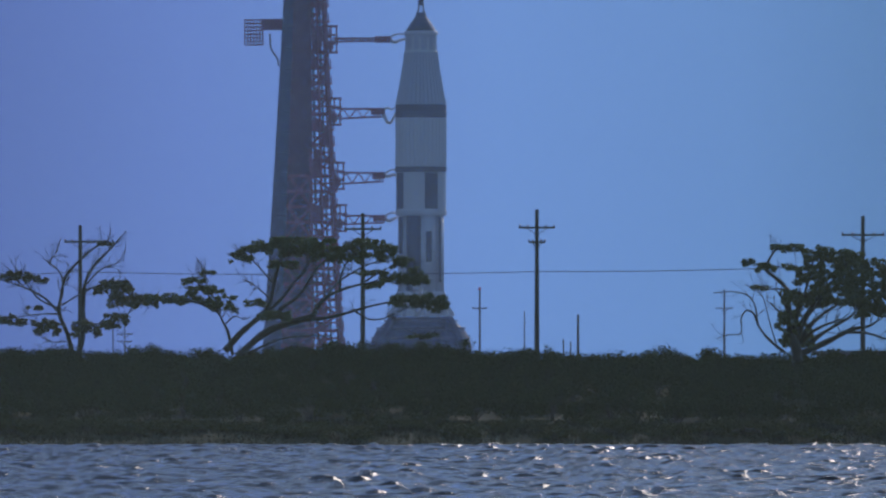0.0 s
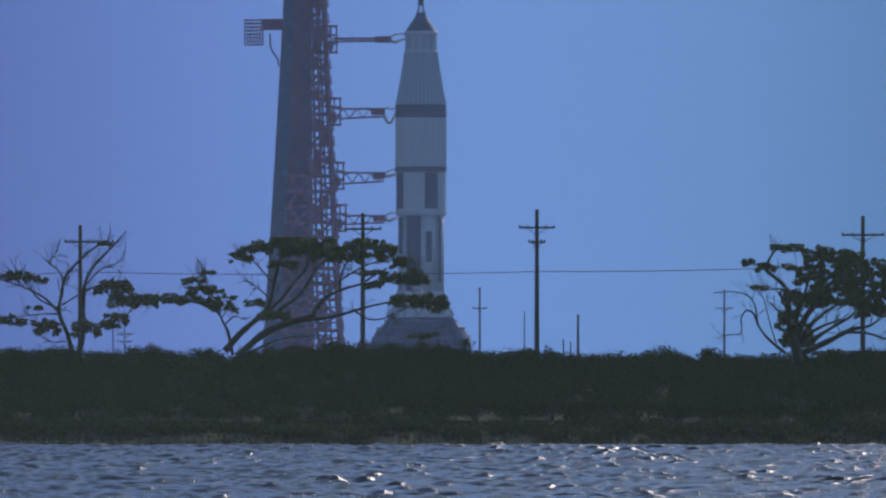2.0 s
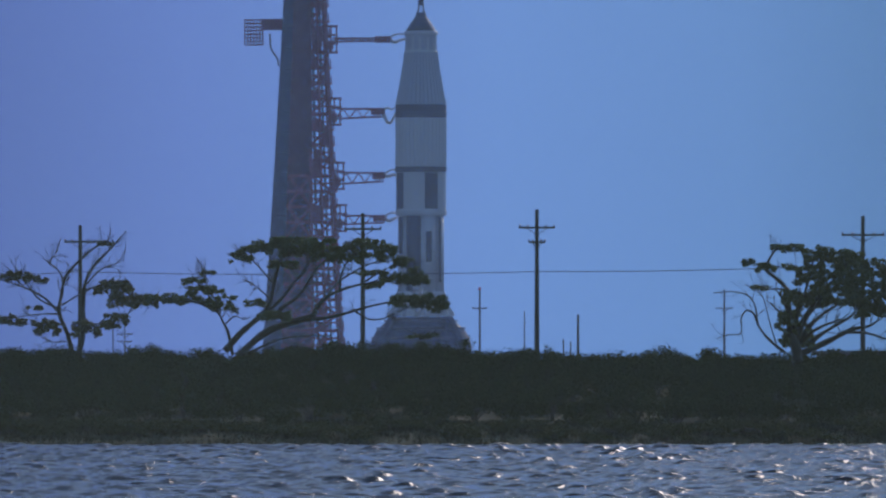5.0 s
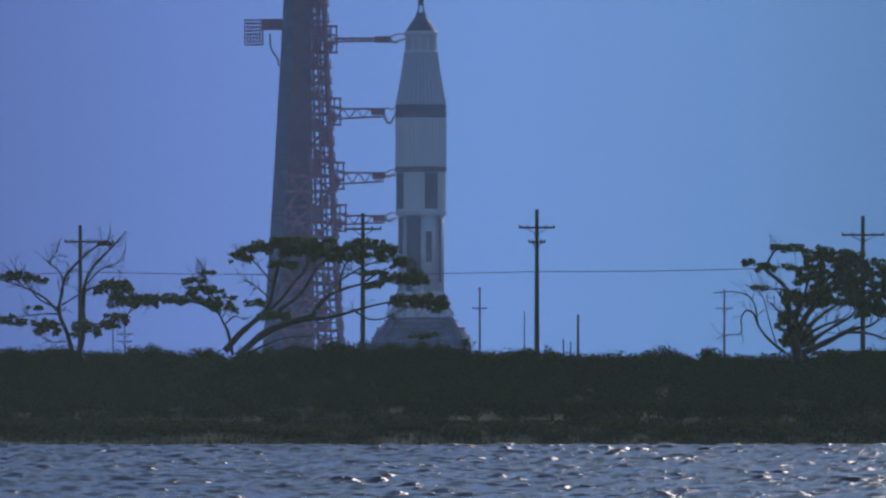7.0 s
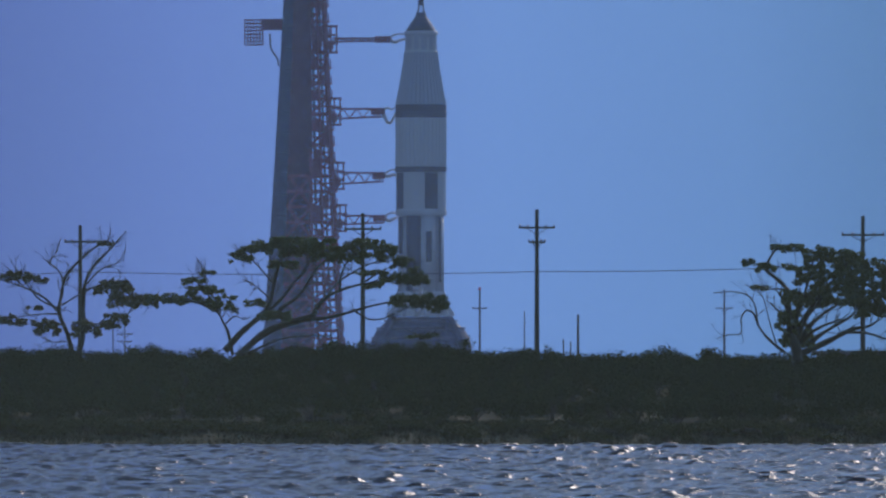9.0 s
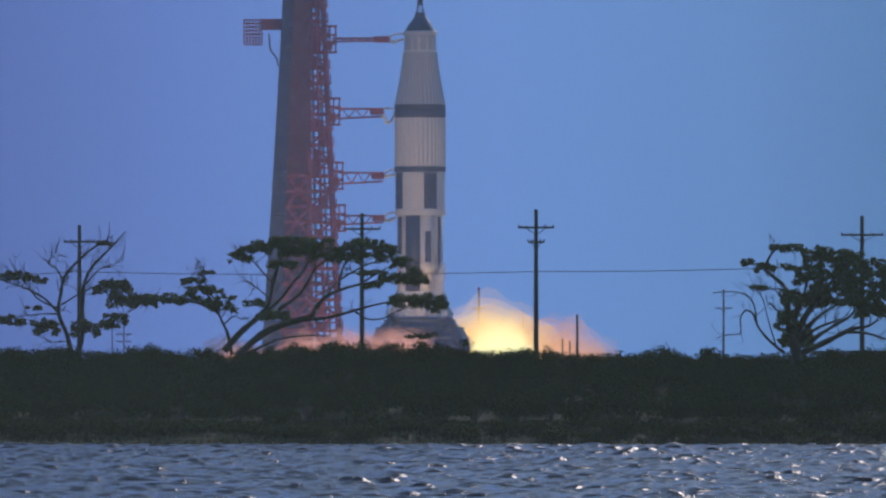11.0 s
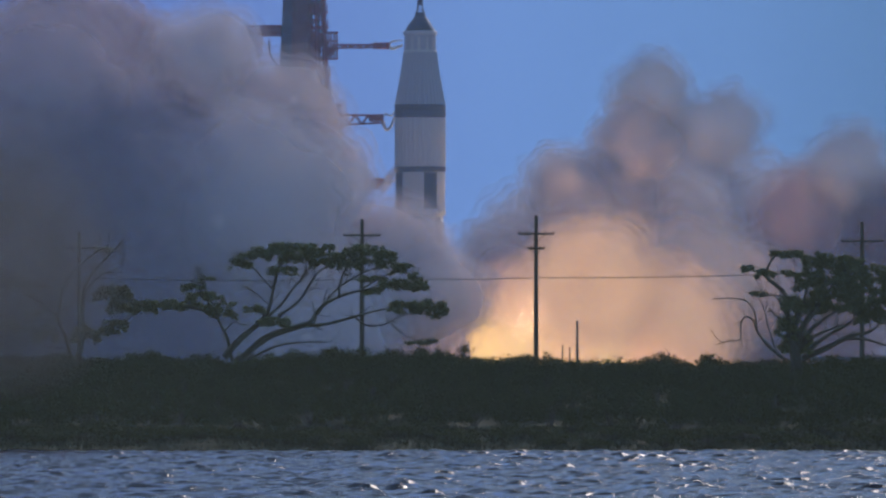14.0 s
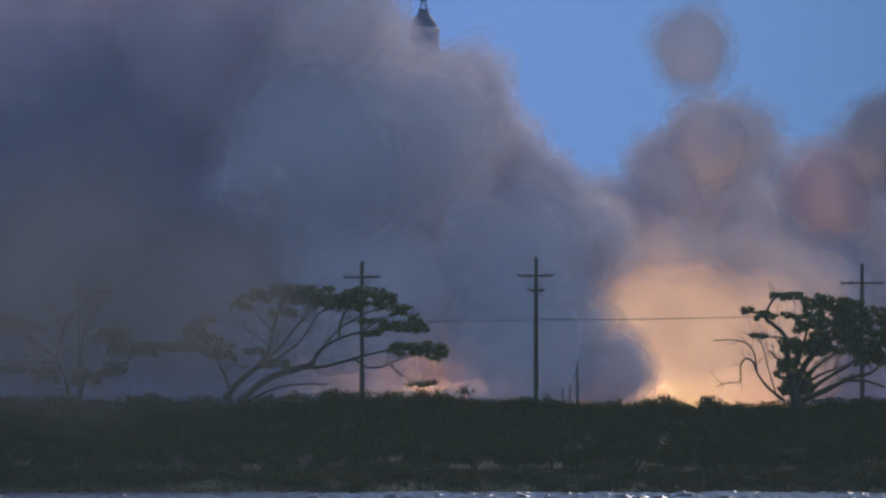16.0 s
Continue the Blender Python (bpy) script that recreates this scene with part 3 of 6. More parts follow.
    block(bm, (-9, -7, -4.2), (7.5, 7, -0.1), 0.2)
    part("tower_footing", bm, CONCRETE, ob, "concrete footing")


build_tower()


# ---- poles and wires ----
def build_pole(at, height, r, arms, label, group="poles along the shore road", lamp=False):
    ob = thing("utility_pole", at, label, "utility pole", group)
    bm = bmesh.new()
    tube(bm, [Vector((0, 0, height * k / 6)) for k in range(7)], r, r * 0.62, 10, 0.06)
    part("pole_shaft", bm, POLE, ob)
    for z, half_w in arms:
        bm = bmesh.new()
        block(bm, (-half_w, -r - 0.1, z - 0.07), (half_w, -r + 0.03, z + 0.07), 0.02)
        beam(bm, (-half_w * 0.55, -r - 0.02, z - 0.05), (0, -r - 0.02, z - 0.5), 0.05)
        beam(bm, (half_w * 0.55, -r - 0.02, z - 0.05), (0, -r - 0.02, z - 0.5), 0.05)
        arm = part("crossarm", bm, POLE, ob)
        for x in (-half_w * 0.95, -half_w * 0.5, half_w * 0.5, half_w * 0.95):
            bm = bmesh.new()
            lathe(bm, [(0.03, 0), (0.06, 0.04), (0.035, 0.08), (0.06, 0.11), (0.02, 0.16)], 10)
            bmesh.ops.translate(bm, verts=bm.verts, vec=(x, -r - 0.03, z + 0.06))
            part("insulator", bm, CERAMIC, arm)
    if lamp:
        bm = bmesh.new()
        lathe(bm, [(0.1, 0), (0.2, 0.08), (0.2, 0.3), (0.08, 0.42)], 12)
        bmesh.ops.translate(bm, verts=bm.verts, vec=(0, 0, height))
        part("beacon", bm, LAMPRED, ob, "red warning beacon")
    return ob


M = 0.0388  # metres per image pixel at the pole line; pole sizes fit the camera's view


def poles():
    dark = "dark weathered wooden utility pole with crossarm"
    for at, h, arms in (
        ((6.45, 1060, 4.46), 289, ((257, 32), (231, 15))),
        ((-5.5, 1058, 5.23), 262, ((234, 33),)),
        ((28.85, 1060, 4.84), 268, ((234, 38),)),
        ((-24.83, 1056, 5.04), 245, ((216, 28),)),
    ):
        drop = at[2] - land(at[0], at[1]) + 0.1
        build_pole((at[0], at[1], at[2] - drop), h * M + drop, 0.21, [(z * M + drop, w * M) for z, w in arms], dark)
    for at, h, arms, lamp, r in (
        ((5.07, 2130, 4.69), 136, ((104, 13),), True, 0.2),
        ((38.85, 2130, 4.69), 138, ((104, 15),), False, 0.2),
        ((11.24, 2130, 4.69), 99, (), False, 0.13),
        ((11.38, 1300, 4.81), 93, (), False, 0.16),
        ((10.14, 1300, 4.81), 50, (), False, 0.1),
        ((10.76, 1300, 4.81), 46, (), False, 0.1),
        ((-45.35, 2120, 4.69), 78, (), False, 0.13),
        ((-43.72, 2120, 4.69), 86, ((58, 14), (45, 13)), False, 0.13),
    ):
        k = at[1] / 27300
        h += (at[2] - 1.7) / k
        arms = [(z + (at[2] - 1.7) / k, w) for z, w in arms]
        at = (at[0], at[1], 1.7)
        build_pole(at, h * k, r, [(z * k, w * k) for z, w in arms], "slim distant pole rising behind the scrub" + (" with a red beacon" if lamp else ""), "distant poles", lamp)


poles()


def wires():
    runs = (((-40.55, 1060.4, 11.06), (-24.84, 1056.4, 11.38), 0.15), ((-24.84, 1056.4, 11.38), (-5.51, 1058.4, 11.28), 0.12), ((-5.51, 1058.4, 11.28), (6.45, 1060.4, 11.41), 0.06), ((6.45, 1060.4, 11.41), (28.86, 1060.4, 11.91), 0.15), ((28.86, 1060.4, 11.91), (43.35, 1060.4, 12.15), 0.1))
    for p, q, sag in runs:
        p, q = Vector(p), Vector(q)
        line = [p.lerp(q, k / 16) - Vector((0, 0, sag * 4 * (k / 16) * (1 - k / 16))) for k in range(17)]
        bm = bmesh.new()
        tube(bm, line, 0.026, 0.026, 6)
        me = bpy.data.meshes.new("power_line")
        bm.to_mesh(me)
        bm.free()
        me.materials.append(CABLE)
        tagged(new("power_line", me), "thin dark power line strung between the poles", "cable", "spans of the power line")


wires()


# ---- trees ----
def leaf_mesh(name, spots, per, size, mat, rng, shell=0.55):
    """Many small bent leaves gathered round flattened clumps."""
    v, f = [], []
    for c, rx, rz in spots:
        n = int(per * rx * rz * 9 + 14)
        for _ in range(n):
            d = rng.normal(size=3)
            d /= np.linalg.norm(d) + 1e-9
            k = rng.uniform(shell * 0.6, 1.3)
            lump = 1 + 0.45 * noise.noise(Vector((c[0] + d[0] * 1.3, c[1] + d[1] * 1.3, c[2] + d[2] * 2.2)))
            p = np.array(c) + d * k * lump * np.array((rx, rx * 0.8, rz))
            ax = rng.normal(size=3)
            ax /= np.linalg.norm(ax)
            bx = np.cross(ax, rng.normal(size=3))
            bx /= np.linalg.norm(bx) + 1e-9
            s = size * rng.uniform(0.6, 1.5)
            i = len(v)
            mid = np.cross(ax, bx) * s * 0.2
            v += [p - ax * s, p + bx * s * 0.5 + mid, p + ax * s, p - bx * s * 0.5 + mid]
            f += [(i, i + 1, i + 2), (i, i + 2, i + 3)]
    return mesh_from(name, v, f, [mat])


def twigs(bm, line, r, rng, count, length, depth=2):
    """Finer boughs that fork off the outer part of a limb."""
    for _ in range(count):
        i = rng.integers(len(line) // 3, len(line))
        p = line[i]
        way = (line[min(i + 1, len(line) - 1)] - line[max(i - 1, 0)]).normalized()
        d = (way + Vector(rng.normal(size=3) * 0.75) + Vector((0, 0, 0.35))).normalized()
        ln = length * rng.uniform(0.5, 1.2)
        b = p + d * ln * 0.5 + Vector(rng.normal(size=3)) * ln * 0.1
        c = p + d * ln + Vector((0, 0, ln * rng.uniform(-0.1, 0.3)))
        sub = smooth_line([p, b, c], 3)
        tube(bm, sub, r, r * 0.4, 5)
        if depth > 1:
            twigs(bm, sub, r * 0.55, rng, 2, length * 0.55, depth - 1)


class Grown:
    """A tree in the making: its empty, its root, its random numbers and its leaves."""

    def __init__(self, root, label, seed, leaf=LEAF, leaf_size=0.12, per=60, girth=0.62, thick=1.0, fork=1.7):
        self.rng = np.random.default_rng(seed)
        self.ob = thing("tree", root, label, "tree", "windswept trees on the shore")
        self.root, self.leaf, self.leaf_size, self.per = Vector(root), leaf, leaf_size, per
        self.girth, self.thick, self.fork, self.limbs = girth, thick, fork, 0

    def limb(self, r0, r1, n, pts):
        """A tapering limb along a few guide points, with n forks; the first one is the trunk."""
        rng = self.rng
        line = smooth_line([Vector(p) - self.root + (Vector((0, rng.normal() * 0.5, 0)) if i else Vector()) for i, p in enumerate(pts)])
        bm = bmesh.new()
        tube(bm, line, r0 * self.girth, r1 * self.girth, 8, 0.25)
        twigs(bm, line, max(r1 * 0.5, 0.025), rng, int(n * self.fork), 1.15)
        part("limb" if self.limbs else "trunk", bm, BARK, self.ob, smooth=True)
        self.limbs += 1

    def pad(self, c, rx, rz):
        """A flattened pad of foliage."""
        rng = self.rng
        q = Vector(c) - self.root + Vector((0, rng.normal() * 0.6, 0))
        spots = []
        for _ in range(int(self.thick * max(4, int(rx * 15 + rx * rz * 14)))):
            u = rng.uniform(-1, 1)
            spots.append((q + Vector((u * rx * 0.9, rng.normal() * rx * 0.35, rng.uniform(-0.8, 0.8) * rz + (0.5 - u * u) * rz * 0.3)), rng.uniform(0.12, 0.26) * min(rx + 0.2, 1.1), rng.uniform(0.25, 0.5) * min(rz, 0.36)))
        new("foliage_pad", leaf_mesh("foliage_pad", spots, self.per, self.leaf_size, self.leaf, rng)).parent = self.ob


def trees():
    S = 0.0369
    t = Grown((-24.12, 1010, 5.52), "gnarled half-bare tree with sparse dark foliage on the dune", 3, DRYLEAF, girth=0.55, thick=1.3, fork=2.8)
    t.limb(0.3, 0.09, 6, [(-24.2, 1010, 5.44), (-24.6, 1010, 7), (-25.08, 1010, 8.37), (-24.97, 1010, 9.66), (-24.71, 1010, 10.77), (-23.97, 1010, 11.66), (-22.97, 1010, 12.55), (-22.05, 1010, 13.14)])
    t.limb(0.34, 0.04, 8, [(-23.9, 1010, 5.44), (-23.57, 1010, 7), (-23.57, 1010, 8.92), (-23.38, 1010, 10.4), (-22.83, 1010, 11.51), (-22.05, 1010, 12.33), (-21.31, 1010, 13.07), (-20.72, 1010, 13.77)])
    t.limb(0.16, 0.05, 5, [(-25.08, 1010, 8.33), (-25.97, 1010, 9.29), (-27.16, 1010, 9.96), (-28.19, 1010, 10.33), (-29.38, 1010, 10.7)])
    t.limb(0.13, 0.04, 5, [(-25.01, 1010, 8.63), (-26.42, 1010, 9.29), (-27.23, 1010, 10.25), (-27.9, 1010, 10.99)])
    t.limb(0.11, 0.04, 4, [(-24.94, 1010, 8.92), (-23.83, 1010, 9.59), (-22.72, 1010, 10.11), (-21.42, 1010, 10.4)])
    t.limb(0.12, 0.04, 4, [(-23.53, 1010, 7.15), (-22.64, 1010, 7.66), (-21.61, 1010, 7.44), (-20.64, 1010, 8.33), (-19.76, 1010, 8.92)])
    t.limb(0.1, 0.03, 5, [(-24.79, 1010, 10.59), (-25.31, 1010, 11.33), (-25.75, 1010, 11.66), (-25.23, 1010, 12.4)])
    t.limb(0.1, 0.03, 4, [(-23.38, 1010, 10.22), (-22.53, 1010, 11.14), (-21.61, 1010, 11.59), (-20.94, 1010, 11.73)])
    t.limb(0.08, 0.03, 3, [(-24.64, 1010, 6.52), (-25.31, 1010, 6.48), (-26.05, 1010, 6.52)])
    t.limb(0.1, 0.04, 3, [(-25.16, 1010, 8.33), (-26.23, 1010, 8.33), (-27.53, 1010, 8.18), (-28.82, 1010, 7.89)])
    t.pad((-27.97, 1010, 10.77), 28 * S, 8 * S)
    t.pad((-26.71, 1010, 10.55), 22 * S, 6 * S)
    t.pad((-28.45, 1010, 7.92), 34 * S, 9 * S)
    t.pad((-26.05, 1010, 7.44), 26 * S, 15 * S)
    t.pad((-23.38, 1010, 7.33), 26 * S, 15 * S)
    t.pad((-21.68, 1010, 10.03), 38 * S, 14 * S)
    t.pad((-20.79, 1010, 9.22), 32 * S, 12 * S)
    t.pad((-21.42, 1010, 7.96), 24 * S, 9 * S)
    t.pad((-21.83, 1010, 7.52), 18 * S, 5 * S)
    t.pad((-26.79, 1010, 8.74), 14 * S, 5 * S)
    t.pad((-22.16, 1010, 12.92), 14 * S, 4 * S)
    t = Grown((-13.82, 1014, 5.78), "low arching tree with a long leafy bough over the scrub", 5, LEAF, thick=1.3, fork=2.2)
    t.limb(0.2, 0.1, 3, [(-13.82, 1014, 5.67), (-14.11, 1014, 7.08), (-14.49, 1014, 7.9), (-14.82, 1014, 8.64)])
    t.limb(0.17, 0.06, 4, [(-14.78, 1014, 8.49), (-16.12, 1014, 9.09), (-17.31, 1014, 9.27), (-18.53, 1014, 9.31), (-19.83, 1014, 9.16)])
    t.limb(0.1, 0.03, 6, [(-14.86, 1014, 8.57), (-15.45, 1014, 9.61), (-16.05, 1014, 10.27), (-16.49, 1014, 10.94)])
    t.limb(0.08, 0.03, 5, [(-15.01, 1014, 9.31), (-15.53, 1014, 10.24), (-15.75, 1014, 11.09)])
    t.limb(0.1, 0.03, 3, [(-14.34, 1014, 7.64), (-13.71, 1014, 8.19), (-13.15, 1014, 7.97)])
    t.pad((-14.56, 1014, 9.01), 27 * S, 15 * S)
    t.pad((-16.31, 1014, 9.23), 34 * S, 7 * S)
    t.pad((-18.16, 1014, 9.31), 34 * S, 8 * S)
    t.pad((-19.65, 1014, 9.16), 24 * S, 11 * S)
    t.pad((-15.67, 1014, 9.87), 38 * S, 8 * S)
    t.pad((-16.31, 1014, 10.5), 22 * S, 6 * S)
    t.pad((-15.45, 1014, 11.02), 13 * S, 4 * S)
    t = Grown((-13.27, 1006, 5.74), "broad flat-topped windswept oak leaning over the mound", 7, LEAF, thick=1.25, fork=2.6)
    t.limb(0.36, 0.1, 4, [(-14.22, 1006, 5.88), (-13.27, 1006, 6.99), (-12.27, 1006, 7.87), (-11.53, 1006, 8.54), (-11.2, 1006, 9.42), (-10.98, 1006, 10.53), (-10.61, 1006, 11.71), (-10.28, 1006, 12.59)])
    t.limb(0.4, 0.07, 5, [(-13.27, 1006, 5.66), (-11.53, 1006, 7.14), (-9.51, 1006, 7.87), (-8.55, 1006, 8.17), (-8.25, 1006, 8.68), (-7.66, 1006, 9.35), (-6.71, 1006, 9.86), (-5.42, 1006, 10.23), (-4.13, 1006, 10.45)])
    t.limb(0.18, 0.06, 5, [(-11.64, 1006, 8.32), (-10.5, 1006, 9.35), (-9.73, 1006, 10.38), (-8.99, 1006, 11.26), (-8.81, 1006, 12.41)])
    t.limb(0.18, 0.06, 5, [(-10.65, 1006, 8.61), (-9.36, 1006, 9.57), (-8.62, 1006, 10.67), (-7.96, 1006, 11.56), (-7.08, 1006, 11.85)])
    t.limb(0.16, 0.06, 6, [(-6.71, 1006, 9.86), (-6.67, 1006, 10.67), (-6.34, 1006, 11.56), (-5.67, 1006, 12.3)])
    t.limb(0.2, 0.06, 3, [(-9.51, 1006, 7.87), (-7.59, 1006, 8.06), (-6.01, 1006, 8.46), (-4.83, 1006, 8.8), (-3.1, 1006, 9.16), (-1.62, 1006, 9.24)])
    t.limb(0.12, 0.04, 4, [(-5.67, 1006, 8.46), (-4.83, 1006, 7.98), (-3.83, 1006, 8.02), (-3.17, 1006, 8.35), (-2.51, 1006, 8.72)])
    t.limb(0.16, 0.06, 3, [(-12.68, 1006, 5.74), (-10.94, 1006, 6.58), (-9.21, 1006, 6.88), (-7.37, 1006, 6.88)])
    t.limb(0.1, 0.03, 4, [(-11.28, 1006, 9.35), (-12.09, 1006, 10.01), (-12.79, 1006, 10.53)])
    t.limb(0.13, 0.05, 5, [(-7.74, 1006, 9.27), (-6.85, 1006, 10.38), (-5.31, 1006, 11.34), (-3.98, 1006, 11.85)])
    t.limb(0.1, 0.04, 4, [(-5.42, 1006, 10.23), (-4.2, 1006, 10.97), (-3.1, 1006, 11.49), (-1.99, 1006, 11.26)])
    t.limb(0.1, 0.04, 4, [(-10.98, 1006, 10.2), (-11.76, 1006, 11.12), (-12.49, 1006, 11.85), (-13.23, 1006, 12.15)])
    t.limb(0.08, 0.03, 3, [(-4.57, 1006, 10.38), (-3.46, 1006, 10.49), (-1.81, 1006, 10.49)])
    t.limb(0.07, 0.03, 4, [(-3.46, 1006, 8.17), (-2.54, 1006, 7.43), (-1.44, 1006, 6.92), (-0.52, 1006, 6.99)])
    t.pad((-13.12, 1006, 12.04), 22 * S, 10 * S)
    t.pad((-12.27, 1006, 12.52), 32 * S, 8 * S)
    t.pad((-10.94, 1006, 12.85), 44 * S, 10 * S)
    t.pad((-9.73, 1006, 13.03), 42 * S, 8 * S)
    t.pad((-9.54, 1006, 12.3), 36 * S, 9 * S)
    t.pad((-8.03, 1006, 12.81), 34 * S, 10 * S)
    t.pad((-7.52, 1006, 12.22), 36 * S, 14 * S)
    t.pad((-6.34, 1006, 12.15), 28 * S, 16 * S)
    t.pad((-5.12, 1006, 12.85), 42 * S, 9 * S)
    t.pad((-4.13, 1006, 12.37), 32 * S, 12 * S)
    t.pad((-4.75, 1006, 12.04), 34 * S, 9 * S)
    t.pad((-2.51, 1006, 11.67), 26 * S, 9 * S)
    t.pad((-1.77, 1006, 11.19), 12 * S, 9 * S)
    t.pad((-2.51, 1006, 10.6), 44 * S, 10 * S)
    t.pad((-1.25, 1006, 10.38), 14 * S, 4 * S)
    t.pad((-4.53, 1006, 11.01), 24 * S, 5 * S)
    t.pad((-4.68, 1006, 10.16), 19 * S, 6 * S)
    t.pad((-2.28, 1006, 9.13), 34 * S, 12 * S)
    t.pad((-1.11, 1006, 9.2), 34 * S, 12 * S)
    t.pad((0.04, 1006, 8.91), 14 * S, 9 * S)
    t.pad((-0.66, 1006, 8.61), 13 * S, 7 * S)
    t.pad((-12.27, 1006, 9.05), 19 * S, 6 * S)
    t.pad((-10.94, 1006, 8.13), 30 * S, 9 * S)
    t.pad((-1.62, 1006, 6.84), 22 * S, 3 * S)
    t.pad((-0.66, 1006, 6.95), 12 * S, 4 * S)
    t.pad((-10.47, 1006, 11.49), 26 * S, 8 * S)
    t = Grown((23.1, 1004, 5.22), "dense rounded oak with one dead bough beside the pole", 9, LEAF, per=75, thick=1.5, girth=0.75)
    t.limb(0.6, 0.3, 0, [(23.1, 1004, 5), (22.95, 1004, 6.14), (22.65, 1004, 7.13)])
    t.limb(0.26, 0.05, 5, [(22.58, 1004, 6.84), (22.43, 1004, 9.41), (22.25, 1004, 10.11), (21.62, 1004, 10.7), (21.04, 1004, 11.22), (21.37, 1004, 12.1), (21.92, 1004, 12.61), (22.91, 1004, 12.65)])
    t.limb(0.14, 0.035, 5, [(22.29, 1004, 5.77), (21.62, 1004, 6.29), (20.96, 1004, 6.91), (20.48, 1004, 7.65), (20.23, 1004, 8.31), (19.75, 1004, 8.53), (19.42, 1004, 8.02), (19.38, 1004, 7.06), (18.61, 1004, 6.95), (17.87, 1004, 6.73)])
    t.limb(0.07, 0.03, 3, [(22.29, 1004, 9.89), (21.55, 1004, 9.96), (20.96, 1004, 9.93), (20.71, 1004, 10.41)])
    t.limb(0.3, 0.08, 3, [(23.39, 1004, 5.77), (24.93, 1004, 6.47), (25.96, 1004, 6.99), (26.77, 1004, 7.35), (27.69, 1004, 7.5), (28.39, 1004, 7.94)])
    t.limb(0.22, 0.07, 4, [(23.76, 1004, 6.25), (24.49, 1004, 6.91), (25.49, 1004, 7.54), (26.52, 1004, 8.16), (27.07, 1004, 8.9)])
    t.limb(0.22, 0.07, 5, [(22.84, 1004, 6.69), (23.57, 1004, 8.16), (24.49, 1004, 9.45), (25.6, 1004, 10.74), (26.33, 1004, 11.66)])
    t.limb(0.2, 0.07, 5, [(22.65, 1004, 7.06), (23.21, 1004, 8.53), (23.76, 1004, 10.37), (24.13, 1004, 11.84)])
    t.limb(0.16, 0.05, 3, [(26.33, 1004, 7.13), (27.62, 1004, 7.06), (28.83, 1004, 6.69), (30.01, 1004, 6.4)])
    t.limb(0.12, 0.05, 3, [(22.51, 1004, 8.16), (21.73, 1004, 8.6), (21.29, 1004, 9.08)])
    for tip in ((24.4, 8.9), (25.2, 8.6), (24.9, 9.7), (26.4, 9.3), (23.2, 9.9), (26.0, 8.0), (21.9, 9.7)):
        mid = (22.9 + (tip[0] - 22.9) * 0.45, 1004, 6.2 + (tip[1] - 6.2) * 0.62)
        t.limb(0.2, 0.07, 3, [(22.95, 1004, 6.2), mid, (tip[0], 1004, tip[1])])
    t.limb(0.09, 0.04, 2, [(20.5, 1004, 7.6), (20.3, 1004, 8.9), (19.8, 1004, 9.55), (18.9, 1004, 9.75), (17.6, 1004, 9.7)])
    t.limb(0.07, 0.03, 3, [(21.7, 1004, 6.3), (21.2, 1004, 8.0), (20.9, 1004, 9.2), (20.4, 1004, 10.0)])
    t.pad((20.6, 1004, 10.0), 18 * S, 4 * S)
    t.pad((22.76, 1004, 12.58), 22 * S, 6 * S)
    t.pad((21.88, 1004, 12.65), 15 * S, 5 * S)
    t.pad((21.04, 1004, 11.33), 18 * S, 8 * S)
    t.pad((19.9, 1004, 11.62), 14 * S, 6 * S)
    t.pad((24.42, 1004, 12.13), 32 * S, 14 * S)
    t.pad((25.96, 1004, 11.91), 42 * S, 14 * S)
    t.pad((23.9, 1004, 10.92), 28 * S, 18 * S)
    t.pad((25.45, 1004, 10.7), 44 * S, 24 * S)
    t.pad((26.77, 1004, 10.81), 36 * S, 22 * S)
    t.pad((25.71, 1004, 9.41), 44 * S, 22 * S)
    t.pad((23.9, 1004, 9.16), 28 * S, 16 * S)
    t.pad((27.25, 1004, 9.63), 40 * S, 22 * S)
    t.pad((28.32, 1004, 11.25), 26 * S, 20 * S)
    t.pad((28.76, 1004, 9.78), 28 * S, 26 * S)
    t.pad((22.76, 1004, 9.41), 20 * S, 16 * S)
    t.pad((22.4, 1004, 7.87), 22 * S, 20 * S)
    t.pad((23.1, 1004, 6.84), 32 * S, 24 * S)
    t.pad((22.58, 1004, 11.33), 14 * S, 6 * S)
    t.pad((27.88, 1004, 8.53), 36 * S, 14 * S)
    t.pad((29.64, 1004, 10.74), 30 * S, 28 * S)


trees()


